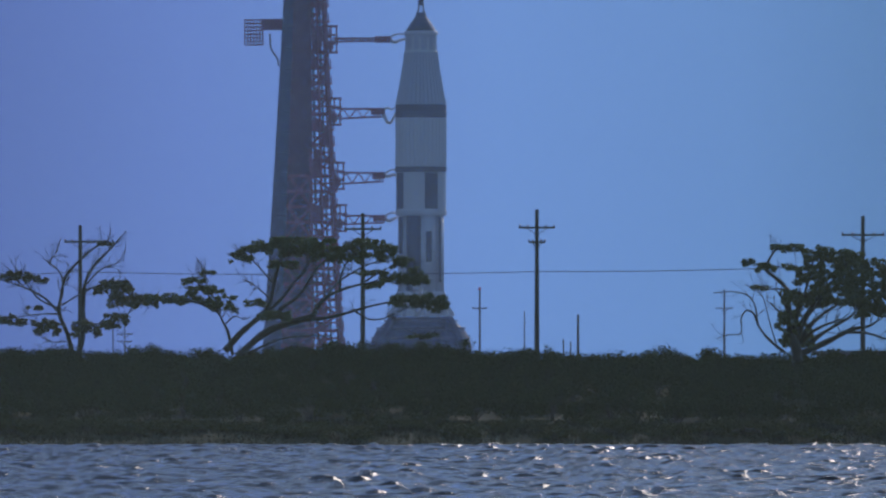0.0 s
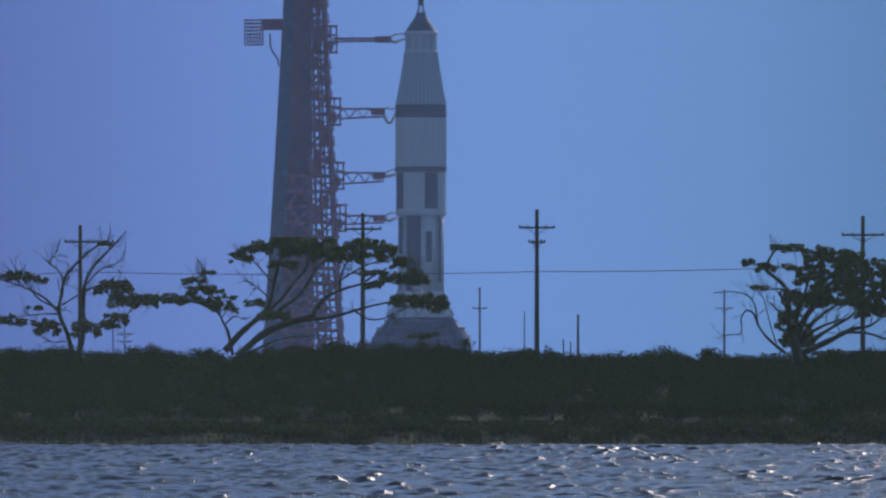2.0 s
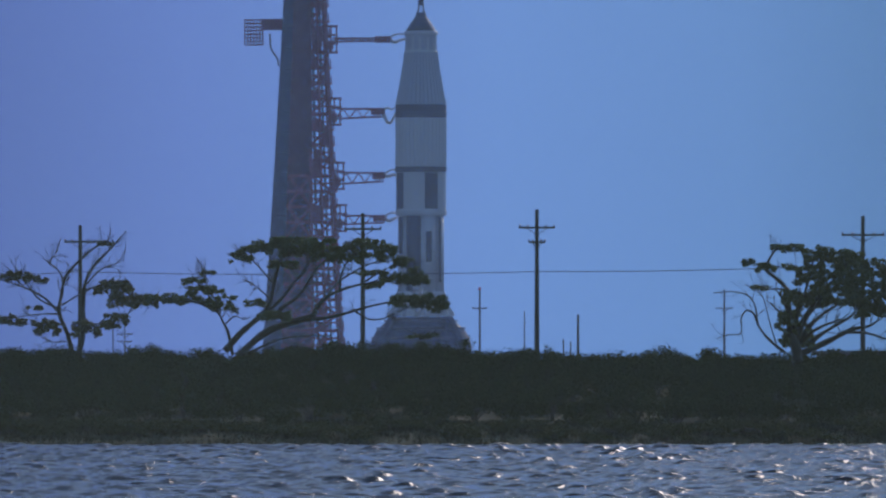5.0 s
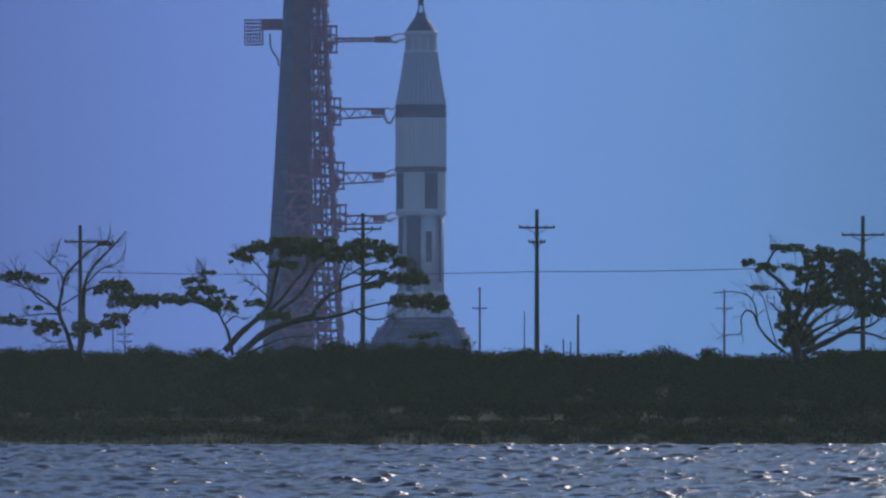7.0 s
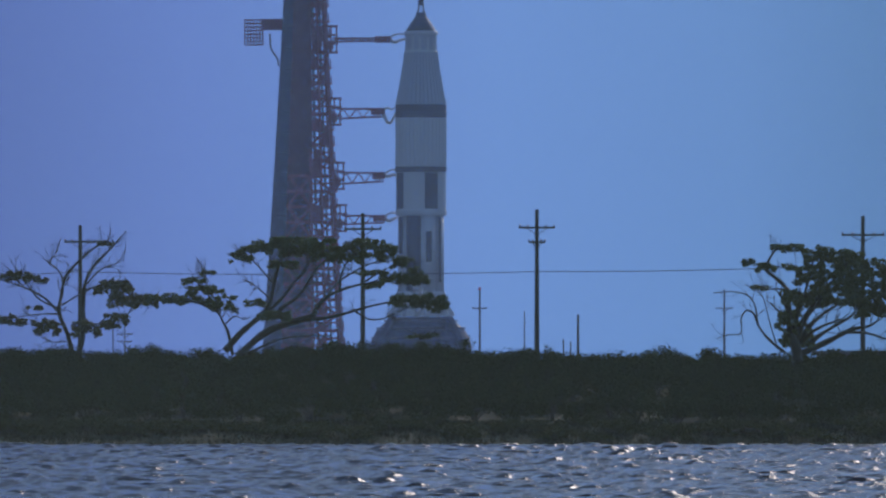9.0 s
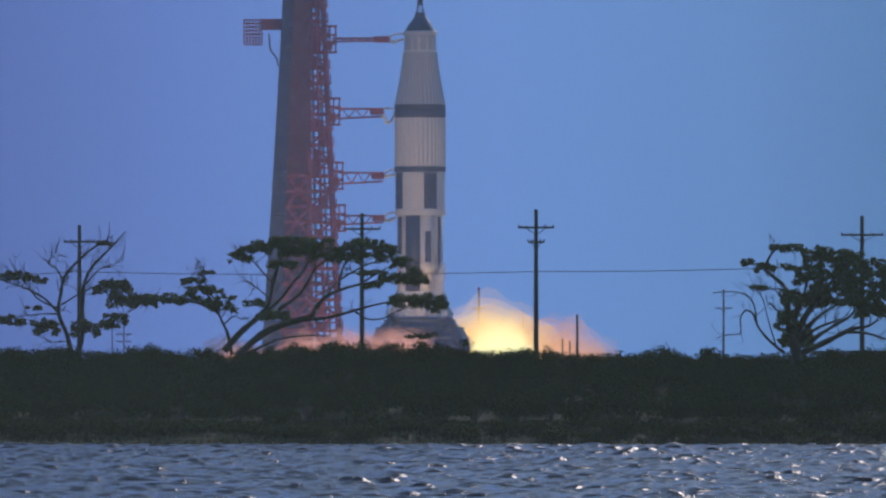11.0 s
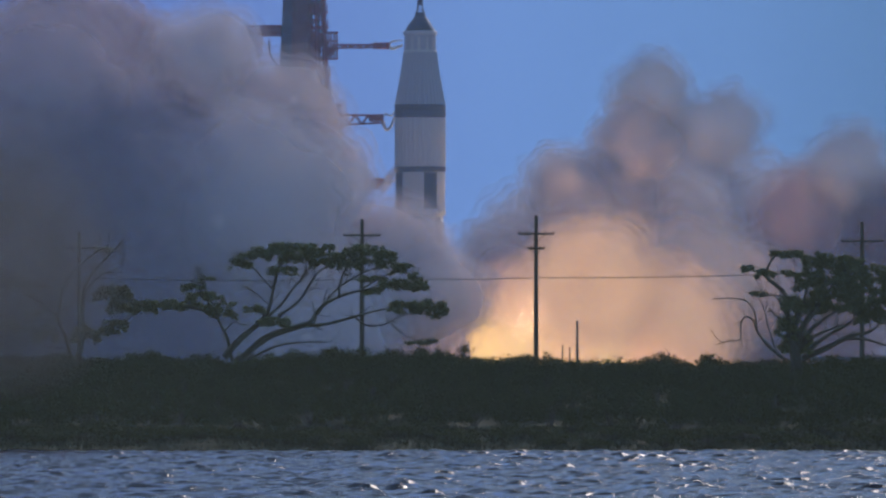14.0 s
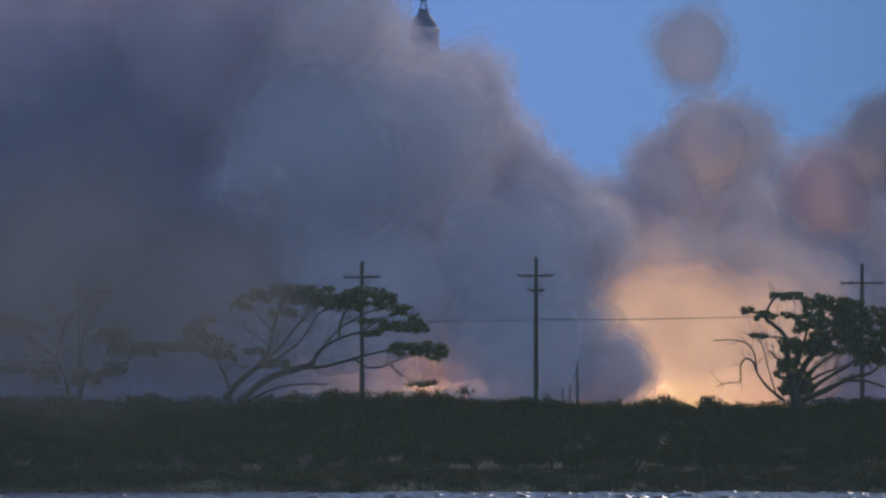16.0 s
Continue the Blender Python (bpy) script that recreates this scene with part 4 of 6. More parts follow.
# ---- scrub on the dune ----
def scrub():
    rng = np.random.default_rng(21)
    kinds = []
    for k in range(7):
        w, h = rng.uniform(1.1, 1.9), rng.uniform(1.3, 2.1)
        spots = [((rng.normal() * w * 0.45, rng.normal() * w * 0.35, h * rng.uniform(0.25, 0.85)), rng.uniform(0.45, 0.8), rng.uniform(0.3, 0.5)) for _ in range(9)]
        kinds.append((leaf_mesh("shrub_foliage", spots, 66, 0.08, SCRUB, rng, 0.35), h))
    stems = []
    for me, h in kinds:
        bm = bmesh.new()
        for _ in range(6):
            tip = Vector((rng.normal() * 0.5, rng.normal() * 0.4, h * rng.uniform(0.6, 0.95)))
            tube(bm, smooth_line([Vector((rng.normal() * 0.1, 0, -0.3)), tip * 0.5 + Vector((0.1, 0, 0)), tip], 3), 0.05, 0.015, 5)
        st = bpy.data.meshes.new("shrub_wood")
        bm.to_mesh(st)
        bm.free()
        st.materials.append(BARK)
        stems.append(st)
    rows = ((965, 2.4, 0.3), (969, 2.3, 1.1), (975, 2.1, 0.5), (981, 2.0, 0.0), (988, 1.8, 0.8), (995, 1.7, 0.2), (1001, 1.7, 0.7))
    for y, gap, off in rows:
        for x in np.arange(-32 + off, 33, gap):
            x2, y2 = x + rng.normal() * 0.35, y + rng.normal() * 1.6
            i = int(rng.integers(7))
            ob = thing("shrub", (x2, y2, land(x2, y2) - 0.1), "dense dark green coastal shrub on the dune", "shrub", "scrub along the bank")
            ob.rotation_euler = (0, 0, rng.uniform(0, 6.28))
            ob.scale = (1.3, 1.3, 0.5) if y < 972 else (1.25, 1.25, 1)
            for name, me in (("foliage", kinds[i][0]), ("woody_base", stems[i])):
                p = new(name, me)
                p.parent = ob
    # the unbroken thicket along the crest, too close-grown to count
    v, f, base = [], [], 0
    for y, gap, off in ((1006, 1.2, 0.3), (1011, 1.1, 0.0), (1016, 1.3, 0.5)):
        for x in np.arange(-32 + off, 33, gap):
            x2, y2 = x + rng.normal() * 0.35, y + rng.normal() * 1.6
            me = kinds[int(rng.integers(7))][0]
            co, tri = np.empty(len(me.vertices) * 3), np.empty(len(me.polygons) * 3, dtype=np.int64)
            me.vertices.foreach_get("co", co)
            me.polygons.foreach_get("vertices", tri)
            co, th, up = co.reshape(-1, 3), rng.uniform(0, 6.28), rng.uniform(0.8, 1.15)
            c2, s2 = math.cos(th), math.sin(th)
            turned = np.stack((co[:, 0] * c2 - co[:, 1] * s2 + x2, co[:, 0] * s2 + co[:, 1] * c2 + y2, co[:, 2] * up + land(x2, y2) - 0.1), -1)
            v.append(turned)
            f.append(tri.reshape(-1, 3) + base)
            base += len(co)
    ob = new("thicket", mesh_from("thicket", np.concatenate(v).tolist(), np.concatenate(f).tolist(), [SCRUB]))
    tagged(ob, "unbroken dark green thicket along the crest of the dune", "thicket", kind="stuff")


scrub()


def shore_grass():
    rng = np.random.default_rng(8)
    v, f = [], []
    for _ in range(26000):
        x, y = rng.uniform(-32, 32), rng.uniform(960.6, 975)
        z = land(x, y)
        h, th = rng.uniform(0.1, 0.42), rng.uniform(0, 6.28)
        if noise.noise((x * 0.3, y * 0.2, 3)) < -0.15:
            h *= 0.5
        dx, dy = 0.035 * math.cos(th), 0.035 * math.sin(th)
        lx, ly = rng.normal() * 0.15, rng.normal() * 0.15
        i = len(v)
        v += [(x - dx, y - dy, z - 0.03), (x + dx, y + dy, z - 0.03), (x + lx, y + ly, z + h)]
        f.append((i, i + 1, i + 2))
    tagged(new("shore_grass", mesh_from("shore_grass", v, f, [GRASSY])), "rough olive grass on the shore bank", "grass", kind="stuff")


shore_grass()


def small_things():
    # a pale overturned skiff on the bank and a long low shed behind the scrub
    at = (19.04, 966, 1.04)
    bm = bmesh.new()
    rows = []
    for k in range(9):
        u = k / 8 * 2 - 1
        w = 0.42 * (1 - abs(u) ** 2.6) + 0.03
        h = 0.3 * (1 - 0.5 * u * u)
        rows.append([bm.verts.new((u * 0.95, w * math.cos(t), h * math.sin(t))) for t in (math.pi * j / 8 for j in range(9))])
    for p, q in zip(rows, rows[1:]):
        for j in range(8):
            bm.faces.new((p[j], q[j], q[j + 1], p[j + 1]))
    me = bpy.data.meshes.new("overturned_skiff")
    bmesh.ops.solidify(bm, geom=list(bm.faces), thickness=0.03)
    bm.to_mesh(me)
    bm.free()
    me.materials.append(CONCRETE)
    ob = new("overturned_skiff", me)
    ob.location = (at[0], at[1], land(at[0], at[1]) + 0.02)
    tagged(ob, "small pale overturned skiff lying on the grass", "boat")
    at = (33.7, 1250, 5.27)
    ob = thing("low_shed", (at[0], at[1], 1.8), "long low grey shed behind the scrub", "shed")
    bm = bmesh.new()
    block(bm, (-3.4, -2, -0.1), (4.5, 2, 4.0), 0.03)
    part("shed_wall", bm, CONCRETE, ob)
    bm = bmesh.new()
    block(bm, (-3.8, -2.5, 4.0), (4.9, 2.5, 4.35), 0.05)
    part("shed_roof", bm, STEEL, ob, "flat grey roof")


small_things()


# ---- smoke and fire of the launch ----
def puff_shell(name, radius, size, mat, seed, layer, wide, tall):
    """One lumpy shell of a billow."""
    bm = bmesh.new()
    bmesh.ops.create_icosphere(bm, subdivisions=3 if layer < 3 else 4, radius=1)
    shift = Vector((seed * 7.3 + layer * 0.35, seed * 3.1 - layer * 0.3, layer * 0.5))
    base = Vector((seed * 2.7, seed * 5.9, 0))
    for p in bm.verts:
        d = p.co.normalized()
        big = noise.noise(d * 1.0 + base) * 0.25
        bil = abs(noise.noise(d * 2.1 + base)) * 0.26 + abs(noise.noise(d * 2.6 + shift)) * 0.2 + noise.noise(d * 6.0 + shift) * 0.035
        p.co = Vector((d.x * wide, d.y * wide, d.z * tall)) * radius * size * (0.88 + big + bil)
    me = bpy.data.meshes.new(name)
    bm.to_mesh(me)
    bm.free()
    me.materials.append(mat)
    me.polygons.foreach_set("use_smooth", np.ones(len(me.polygons), dtype=bool))
    return me


def build_puff(name, veil, radius, mats, seed, wide=1.0, tall=1.0):
    """A billow: a dense heart inside thinner and thinner veils."""
    ob = new(name, puff_shell(name, radius, 0.66, mats[0], seed, 0, wide, tall))
    for layer, size in enumerate((0.76, 0.86, 0.95, 1.04, 1.13), 1):
        v = new(veil, puff_shell(veil, radius, size, mats[layer], seed, layer, wide, tall))
        v.parent = ob
    return ob


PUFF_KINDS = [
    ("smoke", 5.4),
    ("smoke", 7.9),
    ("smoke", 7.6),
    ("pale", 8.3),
    ("shaded", 8.6),
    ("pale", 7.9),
    ("shaded", 8.6),
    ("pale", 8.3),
    ("shaded", 8.6),
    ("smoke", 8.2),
    ("shaded", 9.0),
    ("shaded", 9.0),
    ("shaded", 8.9),
    ("shaded", 14.2),
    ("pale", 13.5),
    ("shaded", 14.9),
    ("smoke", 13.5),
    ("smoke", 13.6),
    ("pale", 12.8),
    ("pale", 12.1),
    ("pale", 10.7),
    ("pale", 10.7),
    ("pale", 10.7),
    ("shaded", 14.2),
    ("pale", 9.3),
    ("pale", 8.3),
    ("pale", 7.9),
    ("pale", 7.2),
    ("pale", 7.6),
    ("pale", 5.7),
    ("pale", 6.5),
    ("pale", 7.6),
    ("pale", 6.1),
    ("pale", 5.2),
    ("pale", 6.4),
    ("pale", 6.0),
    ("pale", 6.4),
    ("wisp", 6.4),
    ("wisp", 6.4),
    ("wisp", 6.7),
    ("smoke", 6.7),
    ("shaded", 7.1),
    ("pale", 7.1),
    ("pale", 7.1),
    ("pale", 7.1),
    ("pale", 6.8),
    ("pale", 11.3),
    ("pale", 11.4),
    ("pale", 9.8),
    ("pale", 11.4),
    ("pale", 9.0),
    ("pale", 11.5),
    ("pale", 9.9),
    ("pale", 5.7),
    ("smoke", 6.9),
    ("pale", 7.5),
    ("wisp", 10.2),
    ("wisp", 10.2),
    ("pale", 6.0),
    ("front_light", 4.0),
    ("front_light", 3.6),
    ("low_light", 2.4),
    ("low_light", 4.0),
    ("low_light", 3.2),
    ("low_light", 3.6),
    ("red_glow", 5.0),
    ("red_glow", 4.4),
    ("red_glow", 4.6),
    ("fire", 7.5),
    ("fire", 7.0),
    ("glow", 8.0),
    ("red_glow", 5.6),
    ("glow", 8.5),
    ("shaded", 10.0),
    ("shaded", 10.0),
    ("pale", 10.0),
    ("pale", 9.3),
    ("smoke", 10.6),
    ("smoke", 10.7),
    ("pale", 9.9),
    ("thin", 9.0),
    ("thin", 7.2),
    ("thin", 6.8),
    ("vapour", 1.0),
    ("vapour", 1.3),
    ("core", 4.6),
    ("pale", 5.4),
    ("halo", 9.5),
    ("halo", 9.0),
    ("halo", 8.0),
]
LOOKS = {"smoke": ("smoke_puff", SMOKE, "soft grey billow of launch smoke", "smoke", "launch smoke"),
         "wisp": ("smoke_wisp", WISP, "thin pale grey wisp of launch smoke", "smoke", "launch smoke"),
         "shaded": ("smoke_puff", SHADED_SMOKE, "dark grey billow of launch smoke, shade put in its colour", "smoke", "launch smoke"),
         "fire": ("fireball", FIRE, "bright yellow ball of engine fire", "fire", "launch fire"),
         "glow": ("fireball", GLOW, "orange ball of engine fire and of glow on lit smoke", "fire", "launch fire"),
         "front_light": ("fireball", FRONT_LIGHT, "unseen glowing ball added before the rocket to light it", "fire", "launch fire"),
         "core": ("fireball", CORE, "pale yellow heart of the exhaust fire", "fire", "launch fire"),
         "red_glow": ("fireball", RED_GLOW, "dull reddish glow standing in for smoke lit by fire", "fire", "launch fire"),
         "halo": ("fire_haze", HALO, "soft peach-coloured glow standing in for fire-lit smoke", "fire", "launch fire"),
         "low_light": ("fireball", LOW_LIGHT, "unseen glowing ball added low to light the smoke", "fire", "launch fire"),
         "pale": ("smoke_puff", LIT_SMOKE, "pale billow of launch smoke, lit look put in its colour", "smoke", "launch smoke"),
         "thin": ("smoke_drift", THIN, "thin grey smoke added before the left trees to fade them", "smoke", "launch smoke"),
         "vapour": ("vapour_puff", VAPOUR, "small white puff of cold vapour by the rocket", "vapour", "venting vapour")}
PUFFS = []
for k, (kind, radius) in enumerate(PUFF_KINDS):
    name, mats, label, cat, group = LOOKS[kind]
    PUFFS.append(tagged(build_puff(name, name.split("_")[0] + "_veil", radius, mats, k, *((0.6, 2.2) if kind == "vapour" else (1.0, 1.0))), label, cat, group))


# ---- what moves ----
def motions():
    up = ROCKET.location.copy()
    walk(ROCKET, [(t, pose(up.x + dx, up.y, up.z + dz)) for t, dx, dz in (
        (0, 0, 0), (12.9, 0, 0), (13.5, 0, 0.22), (14.0, 0, 0.82), (14.5, 0, 1.78), (15.0, 0.1, 3.2), (15.5, 0.25, 4.8), (16.0, 0.44, 6.7))])
    for arm in ARMS:
        x, y, z = arm.location
        walk(arm, [(t, pose(x, y, z, 0, 0, turn)) for t, turn in ((0, 0), (13.4, 0), (14.0, 10), (14.6, 35), (15.3, 60), (16, 75))])
    walk(WATER, [(t, pose(0.12 * t, -0.7 * t, 0)) for t in (0, 4, 8, 12, 16)])
    walk(PUFFS[0], [(0, pose(-22.03, 1978, -3.26, 0, 0, 0)), (10.6, pose(-22.03, 1978, -3.26, 0, 0, 0)), (11.3, pose(-31.81, 1978, 7.97, 0, -4, 0)), (11.7, pose(-35.07, 1978, 9.06, 0, -7, 0)), (12, pose(-38.69, 1978, 15.58, 0, -8, 0)), (12.5, pose(-50.28, 1978, 22.82, 0, -11, 0)), (13, pose(-53.91, 1978, 30.07, 0, -14, 0)), (13.5, pose(-59.7, 1978, 35.87, 0, -17, 0)), (14, pose(-62.6, 1978, 41.01, 0, -20, 0)), (16, pose(-68.4, 1978, 55.07, 0, -32, 0))])
    walk(PUFFS[1], [(0, pose(-21.96, 1972, -6.85, 0, 0, 0)), (10.9, pose(-21.96, 1972, -6.85, 0, 0, 0)), (11.6, pose(-29.18, 1972, 3.27, 0, 5, 0)), (12, pose(-35.68, 1972, 14.46, 0, 8, 0)), (12.5, pose(-47.24, 1972, 24.58, 0, 11, 0)), (13, pose(-51.58, 1972, 35.41, 0, 15, 0)), (13.5, pose(-52.3, 1972, 42.63, 0, 18, 0)), (14, pose(-50.85, 1972, 46.68, 0, 22, 0)), (15, pose(-53.74, 1972, 50.44, 0, 29, 0)), (16, pose(-55.19, 1972, 53.47, 0, 36, 0))])
    walk(PUFFS[2], [(0, pose(-19.1, 1975, -6.14, 0, 0, 0)), (11, pose(-19.1, 1975, -6.14, 0, 0, 0)), (11.6, pose(-22.72, 1975, 1.82, 0, -4, 0)), (12, pose(-27.78, 1975, 15.2, 0, -6, 0)), (12.5, pose(-35.01, 1975, 25.33, 0, -9, 0)), (13, pose(-42.97, 1975, 32.2, 0, -12, 0)), (13.5, pose(-42.25, 1975, 37.99, 0, -15, 0)), (14, pose(-42.25, 1975, 46.02, 0, -18, 0)), (15, pose(-45.14, 1975, 50.5, 0, -24, 0)), (16, pose(-46.59, 1975, 58.61, 0, -30, 0))])
    walk(PUFFS[3], [(0, pose(-17.61, 1970, -7.56, 0, 0, 0)), (11.2, pose(-17.61, 1970, -7.56, 0, 0, 0)), (11.8, pose(-19.05, 1970, 2.55, 0, 4, 0)), (12, pose(-21.94, 1970, 9.04, 0, 6, 0)), (12.5, pose(-27.71, 1970, 24.19, 0, 9, 0)), (13, pose(-33.48, 1970, 30.69, 0, 13, 0)), (13.5, pose(-32.76, 1970, 35.74, 0, 16, 0)), (14, pose(-30.6, 1970, 43.03, 0, 20, 0)), (14.5, pose(-27.71, 1970, 46.85, 0, 23, 0)), (15, pose(-25.55, 1970, 48.22, 0, 27, 0)), (16, pose(-26.27, 1970, 54.86, 0, 34, 0))])
    walk(PUFFS[4], [(0, pose(-19.01, 1966, -8.25, 0, 0, 0)), (11.2, pose(-19.01, 1966, -8.25, 0, 0, 0)), (12, pose(-27.65, 1966, 5.43, 0, -5, 0)), (12.5, pose(-38.46, 1966, 15.51, 0, -8, 0)), (13, pose(-44.94, 1966, 21.28, 0, -11, 0)), (13.5, pose(-47.82, 1966, 25.6, 0, -14, 0)), (14, pose(-47.1, 1966, 30.71, 0, -17, 0)), (15, pose(-48.54, 1966, 38.05, 0, -23, 0)), (16, pose(-49.98, 1966, 43.24, 0, -29, 0))])
    walk(PUFFS[5], [(0, pose(-17.59, 1968, -7.54, 0, 0, 0)), (11.2, pose(-17.59, 1968, -7.54, 0, 0, 0)), (12, pose(-20.47, 1968, 4.71, 0, 6, 0)), (12.5, pose(-21.19, 1968, 20.57, 0, 9, 0)), (13, pose(-24.8, 1968, 28.5, 0, 13, 0)), (13.5, pose(-24.08, 1968, 33.55, 0, 16, 0)), (14, pose(-20.47, 1968, 37.22, 0, 20, 0)), (14.5, pose(-15.43, 1968, 40.32, 0, 23, 0)), (15, pose(-10.38, 1968, 42.41, 0, 27, 0)), (16, pose(-10.38, 1968, 49.77, 0, 34, 0))])
    walk(PUFFS[6], [(0, pose(-20.43, 1964, -8.24, 0, 0, 0)), (11.3, pose(-20.43, 1964, -8.24, 0, 0, 0)), (12, pose(-32.66, 1964, 3.99, 0, -4, 0)), (12.5, pose(-49.21, 1964, 11.19, 0, -7, 0)), (13, pose(-53.52, 1964, 17.66, 0, -10, 0)), (13.5, pose(-54.96, 1964, 21.26, 0, -13, 0)), (14, pose(-55.68, 1964, 22.05, 0, -16, 0)), (15, pose(-56.4, 1964, 29.39, 0, -22, 0)), (16, pose(-56.4, 1964, 33.85, 0, -28, 0))])
    walk(PUFFS[7], [(0, pose(-17.54, 1962, -8.22, 0, 0, 0)), (11.4, pose(-17.54, 1962, -8.22, 0, 0, 0)), (12, pose(-16.1, 1962, 1.84, 0, 4, 0)), (12.5, pose(-26.16, 1962, 12.62, 0, 8, 0)), (13, pose(-21.85, 1962, 20.52, 0, 11, 0)), (13.5, pose(-21.85, 1962, 25.55, 0, 15, 0)), (14, pose(-17.54, 1962, 29.22, 0, 18, 0)), (14.5, pose(-13.22, 1962, 32.31, 0, 22, 0)), (15, pose(-13.22, 1962, 32.24, 0, 25, 0)), (16, pose(-13.22, 1962, 36.69, 0, 32, 0))])
    walk(PUFFS[8], [(0, pose(-18.95, 1960, -8.93, 0, 0, 0)), (11.4, pose(-18.95, 1960, -8.93, 0, 0, 0)), (12.2, pose(-27.57, 1960, 2.56, 0, -5, 0)), (12.7, pose(-37.62, 1960, 9.02, 0, -8, 0)), (13, pose(-36.18, 1960, 19.79, 0, -10, 0)), (13.5, pose(-35.47, 1960, 24.1, 0, -13, 0)), (14, pose(-33.31, 1960, 28.48, 0, -16, 0)), (15, pose(-32.59, 1960, 35.8, 0, -22, 0)), (16, pose(-32.59, 1960, 40.97, 0, -28, 0))])
    walk(PUFFS[9], [(0, pose(-16.07, 1958, -8.91, 0, 0, 0)), (11.6, pose(-16.07, 1958, -8.91, 0, 0, 0)), (12.3, pose(-17.5, 1958, 1.13, 0, 5, 0)), (13, pose(-18.93, 1958, 14.04, 0, 10, 0)), (13.5, pose(-20.37, 1958, 16.19, 0, 13, 0)), (14, pose(-17.5, 1958, 18.41, 0, 17, 0)), (15, pose(-16.07, 1958, 20.71, 0, 24, 0)), (16, pose(-13.2, 1958, 23.72, 0, 31, 0))])
    walk(PUFFS[10], [(0, pose(-20.35, 1956, -8.9, 0, 0, 0)), (11.6, pose(-20.35, 1956, -8.9, 0, 0, 0)), (12.3, pose(-31.81, 1956, 1.13, 0, -4, 0)), (13, pose(-32.53, 1956, 11.16, 0, -8, 0)), (13.5, pose(-32.53, 1956, 12.59, 0, -11, 0)), (14, pose(-31.81, 1956, 14.82, 0, -14, 0)), (15, pose(-31.1, 1956, 19.97, 0, -20, 0)), (16, pose(-30.38, 1956, 23.7, 0, -26, 0))])
    walk(PUFFS[11], [(0, pose(-21.78, 1956, -8.9, 0, 0, 0)), (11.6, pose(-21.78, 1956, -8.9, 0, 0, 0)), (12.3, pose(-41.84, 1956, 1.13, 0, 5, 0)), (13, pose(-45.43, 1956, 10.45, 0, 10, 0)), (13.5, pose(-46.14, 1956, 11.16, 0, 13, 0)), (14, pose(-46.14, 1956, 13.38, 0, 17, 0)), (15, pose(-45.43, 1956, 18.54, 0, 24, 0)), (16, pose(-44.71, 1956, 23.7, 0, 31, 0))])
    walk(PUFFS[12], [(0, pose(-21.76, 1954, -9.6, 0, 0, 0)), (12, pose(-21.76, 1954, -9.6, 0, 0, 0)), (12.8, pose(-51.82, 1954, -0.3, 0, -5, 0)), (13.5, pose(-54.68, 1954, 8.29, 0, -9, 0)), (14, pose(-56.11, 1954, 10.51, 0, -12, 0)), (15, pose(-56.11, 1954, 11.37, 0, -18, 0)), (16, pose(-55.4, 1954, 13.66, 0, -24, 0))])
    walk(PUFFS[13], [(0, pose(-25.22, 1945, -20.22, 0, 0, 0)), (12.2, pose(-25.22, 1945, -20.22, 0, 0, 0)), (13, pose(-39.47, 1945, 11.13, 0, 6, 0)), (13.5, pose(-42.32, 1945, 21.1, 0, 9, 0)), (14, pose(-41.61, 1945, 27.58, 0, 13, 0)), (15, pose(-43.03, 1945, 34.14, 0, 20, 0)), (16, pose(-43.03, 1945, 38.56, 0, 27, 0))])
    walk(PUFFS[14], [(0, pose(-21.63, 1942, -20.18, 0, 0, 0)), (12.4, pose(-21.63, 1942, -20.18, 0, 0, 0)), (13.2, pose(-25.18, 1942, 9.69, 0, -5, 0)), (13.5, pose(-25.89, 1942, 18.23, 0, -7, 0)), (14, pose(-23.05, 1942, 24.7, 0, -10, 0)), (14.5, pose(-18.78, 1942, 28.47, 0, -13, 0)), (15, pose(-15.93, 1942, 31.25, 0, -16, 0)), (16, pose(-15.93, 1942, 37.08, 0, -22, 0))])
    walk(PUFFS[15], [(0, pose(-34.39, 1940, -20.16, 0, 0, 0)), (12.2, pose(-34.39, 1940, -20.16, 0, 0, 0)), (13, pose(-48.61, 1940, 8.27, 0, 6, 0)), (14, pose(-51.45, 1940, 17.58, 0, 13, 0)), (15, pose(-51.45, 1940, 22.69, 0, 20, 0)), (16, pose(-50.03, 1940, 27.1, 0, 27, 0))])
    walk(PUFFS[16], [(0, pose(-34.5, 1946, -20.23, 0, 0, 0)), (13, pose(-34.5, 1946, -20.23, 0, 0, 0)), (13.8, pose(-38.06, 1946, 14.27, 0, -5, 0)), (14.2, pose(-35.21, 1946, 33.67, 0, -7, 0)), (14.5, pose(-34.5, 1946, 41.35, 0, -9, 0)), (15, pose(-33.07, 1946, 44.85, 0, -12, 0)), (16, pose(-32.36, 1946, 51.4, 0, -18, 0))])
    walk(PUFFS[17], [(0, pose(-41.67, 1948, -20.26, 0, 0, 0)), (12.8, pose(-41.67, 1948, -20.26, 0, 0, 0)), (13.5, pose(-53.09, 1948, 25.41, 0, 5, 0)), (14, pose(-51.66, 1948, 37.61, 0, 8, 0)), (15, pose(-51.66, 1948, 44.17, 0, 15, 0)), (16, pose(-51.66, 1948, 48.6, 0, 22, 0))])
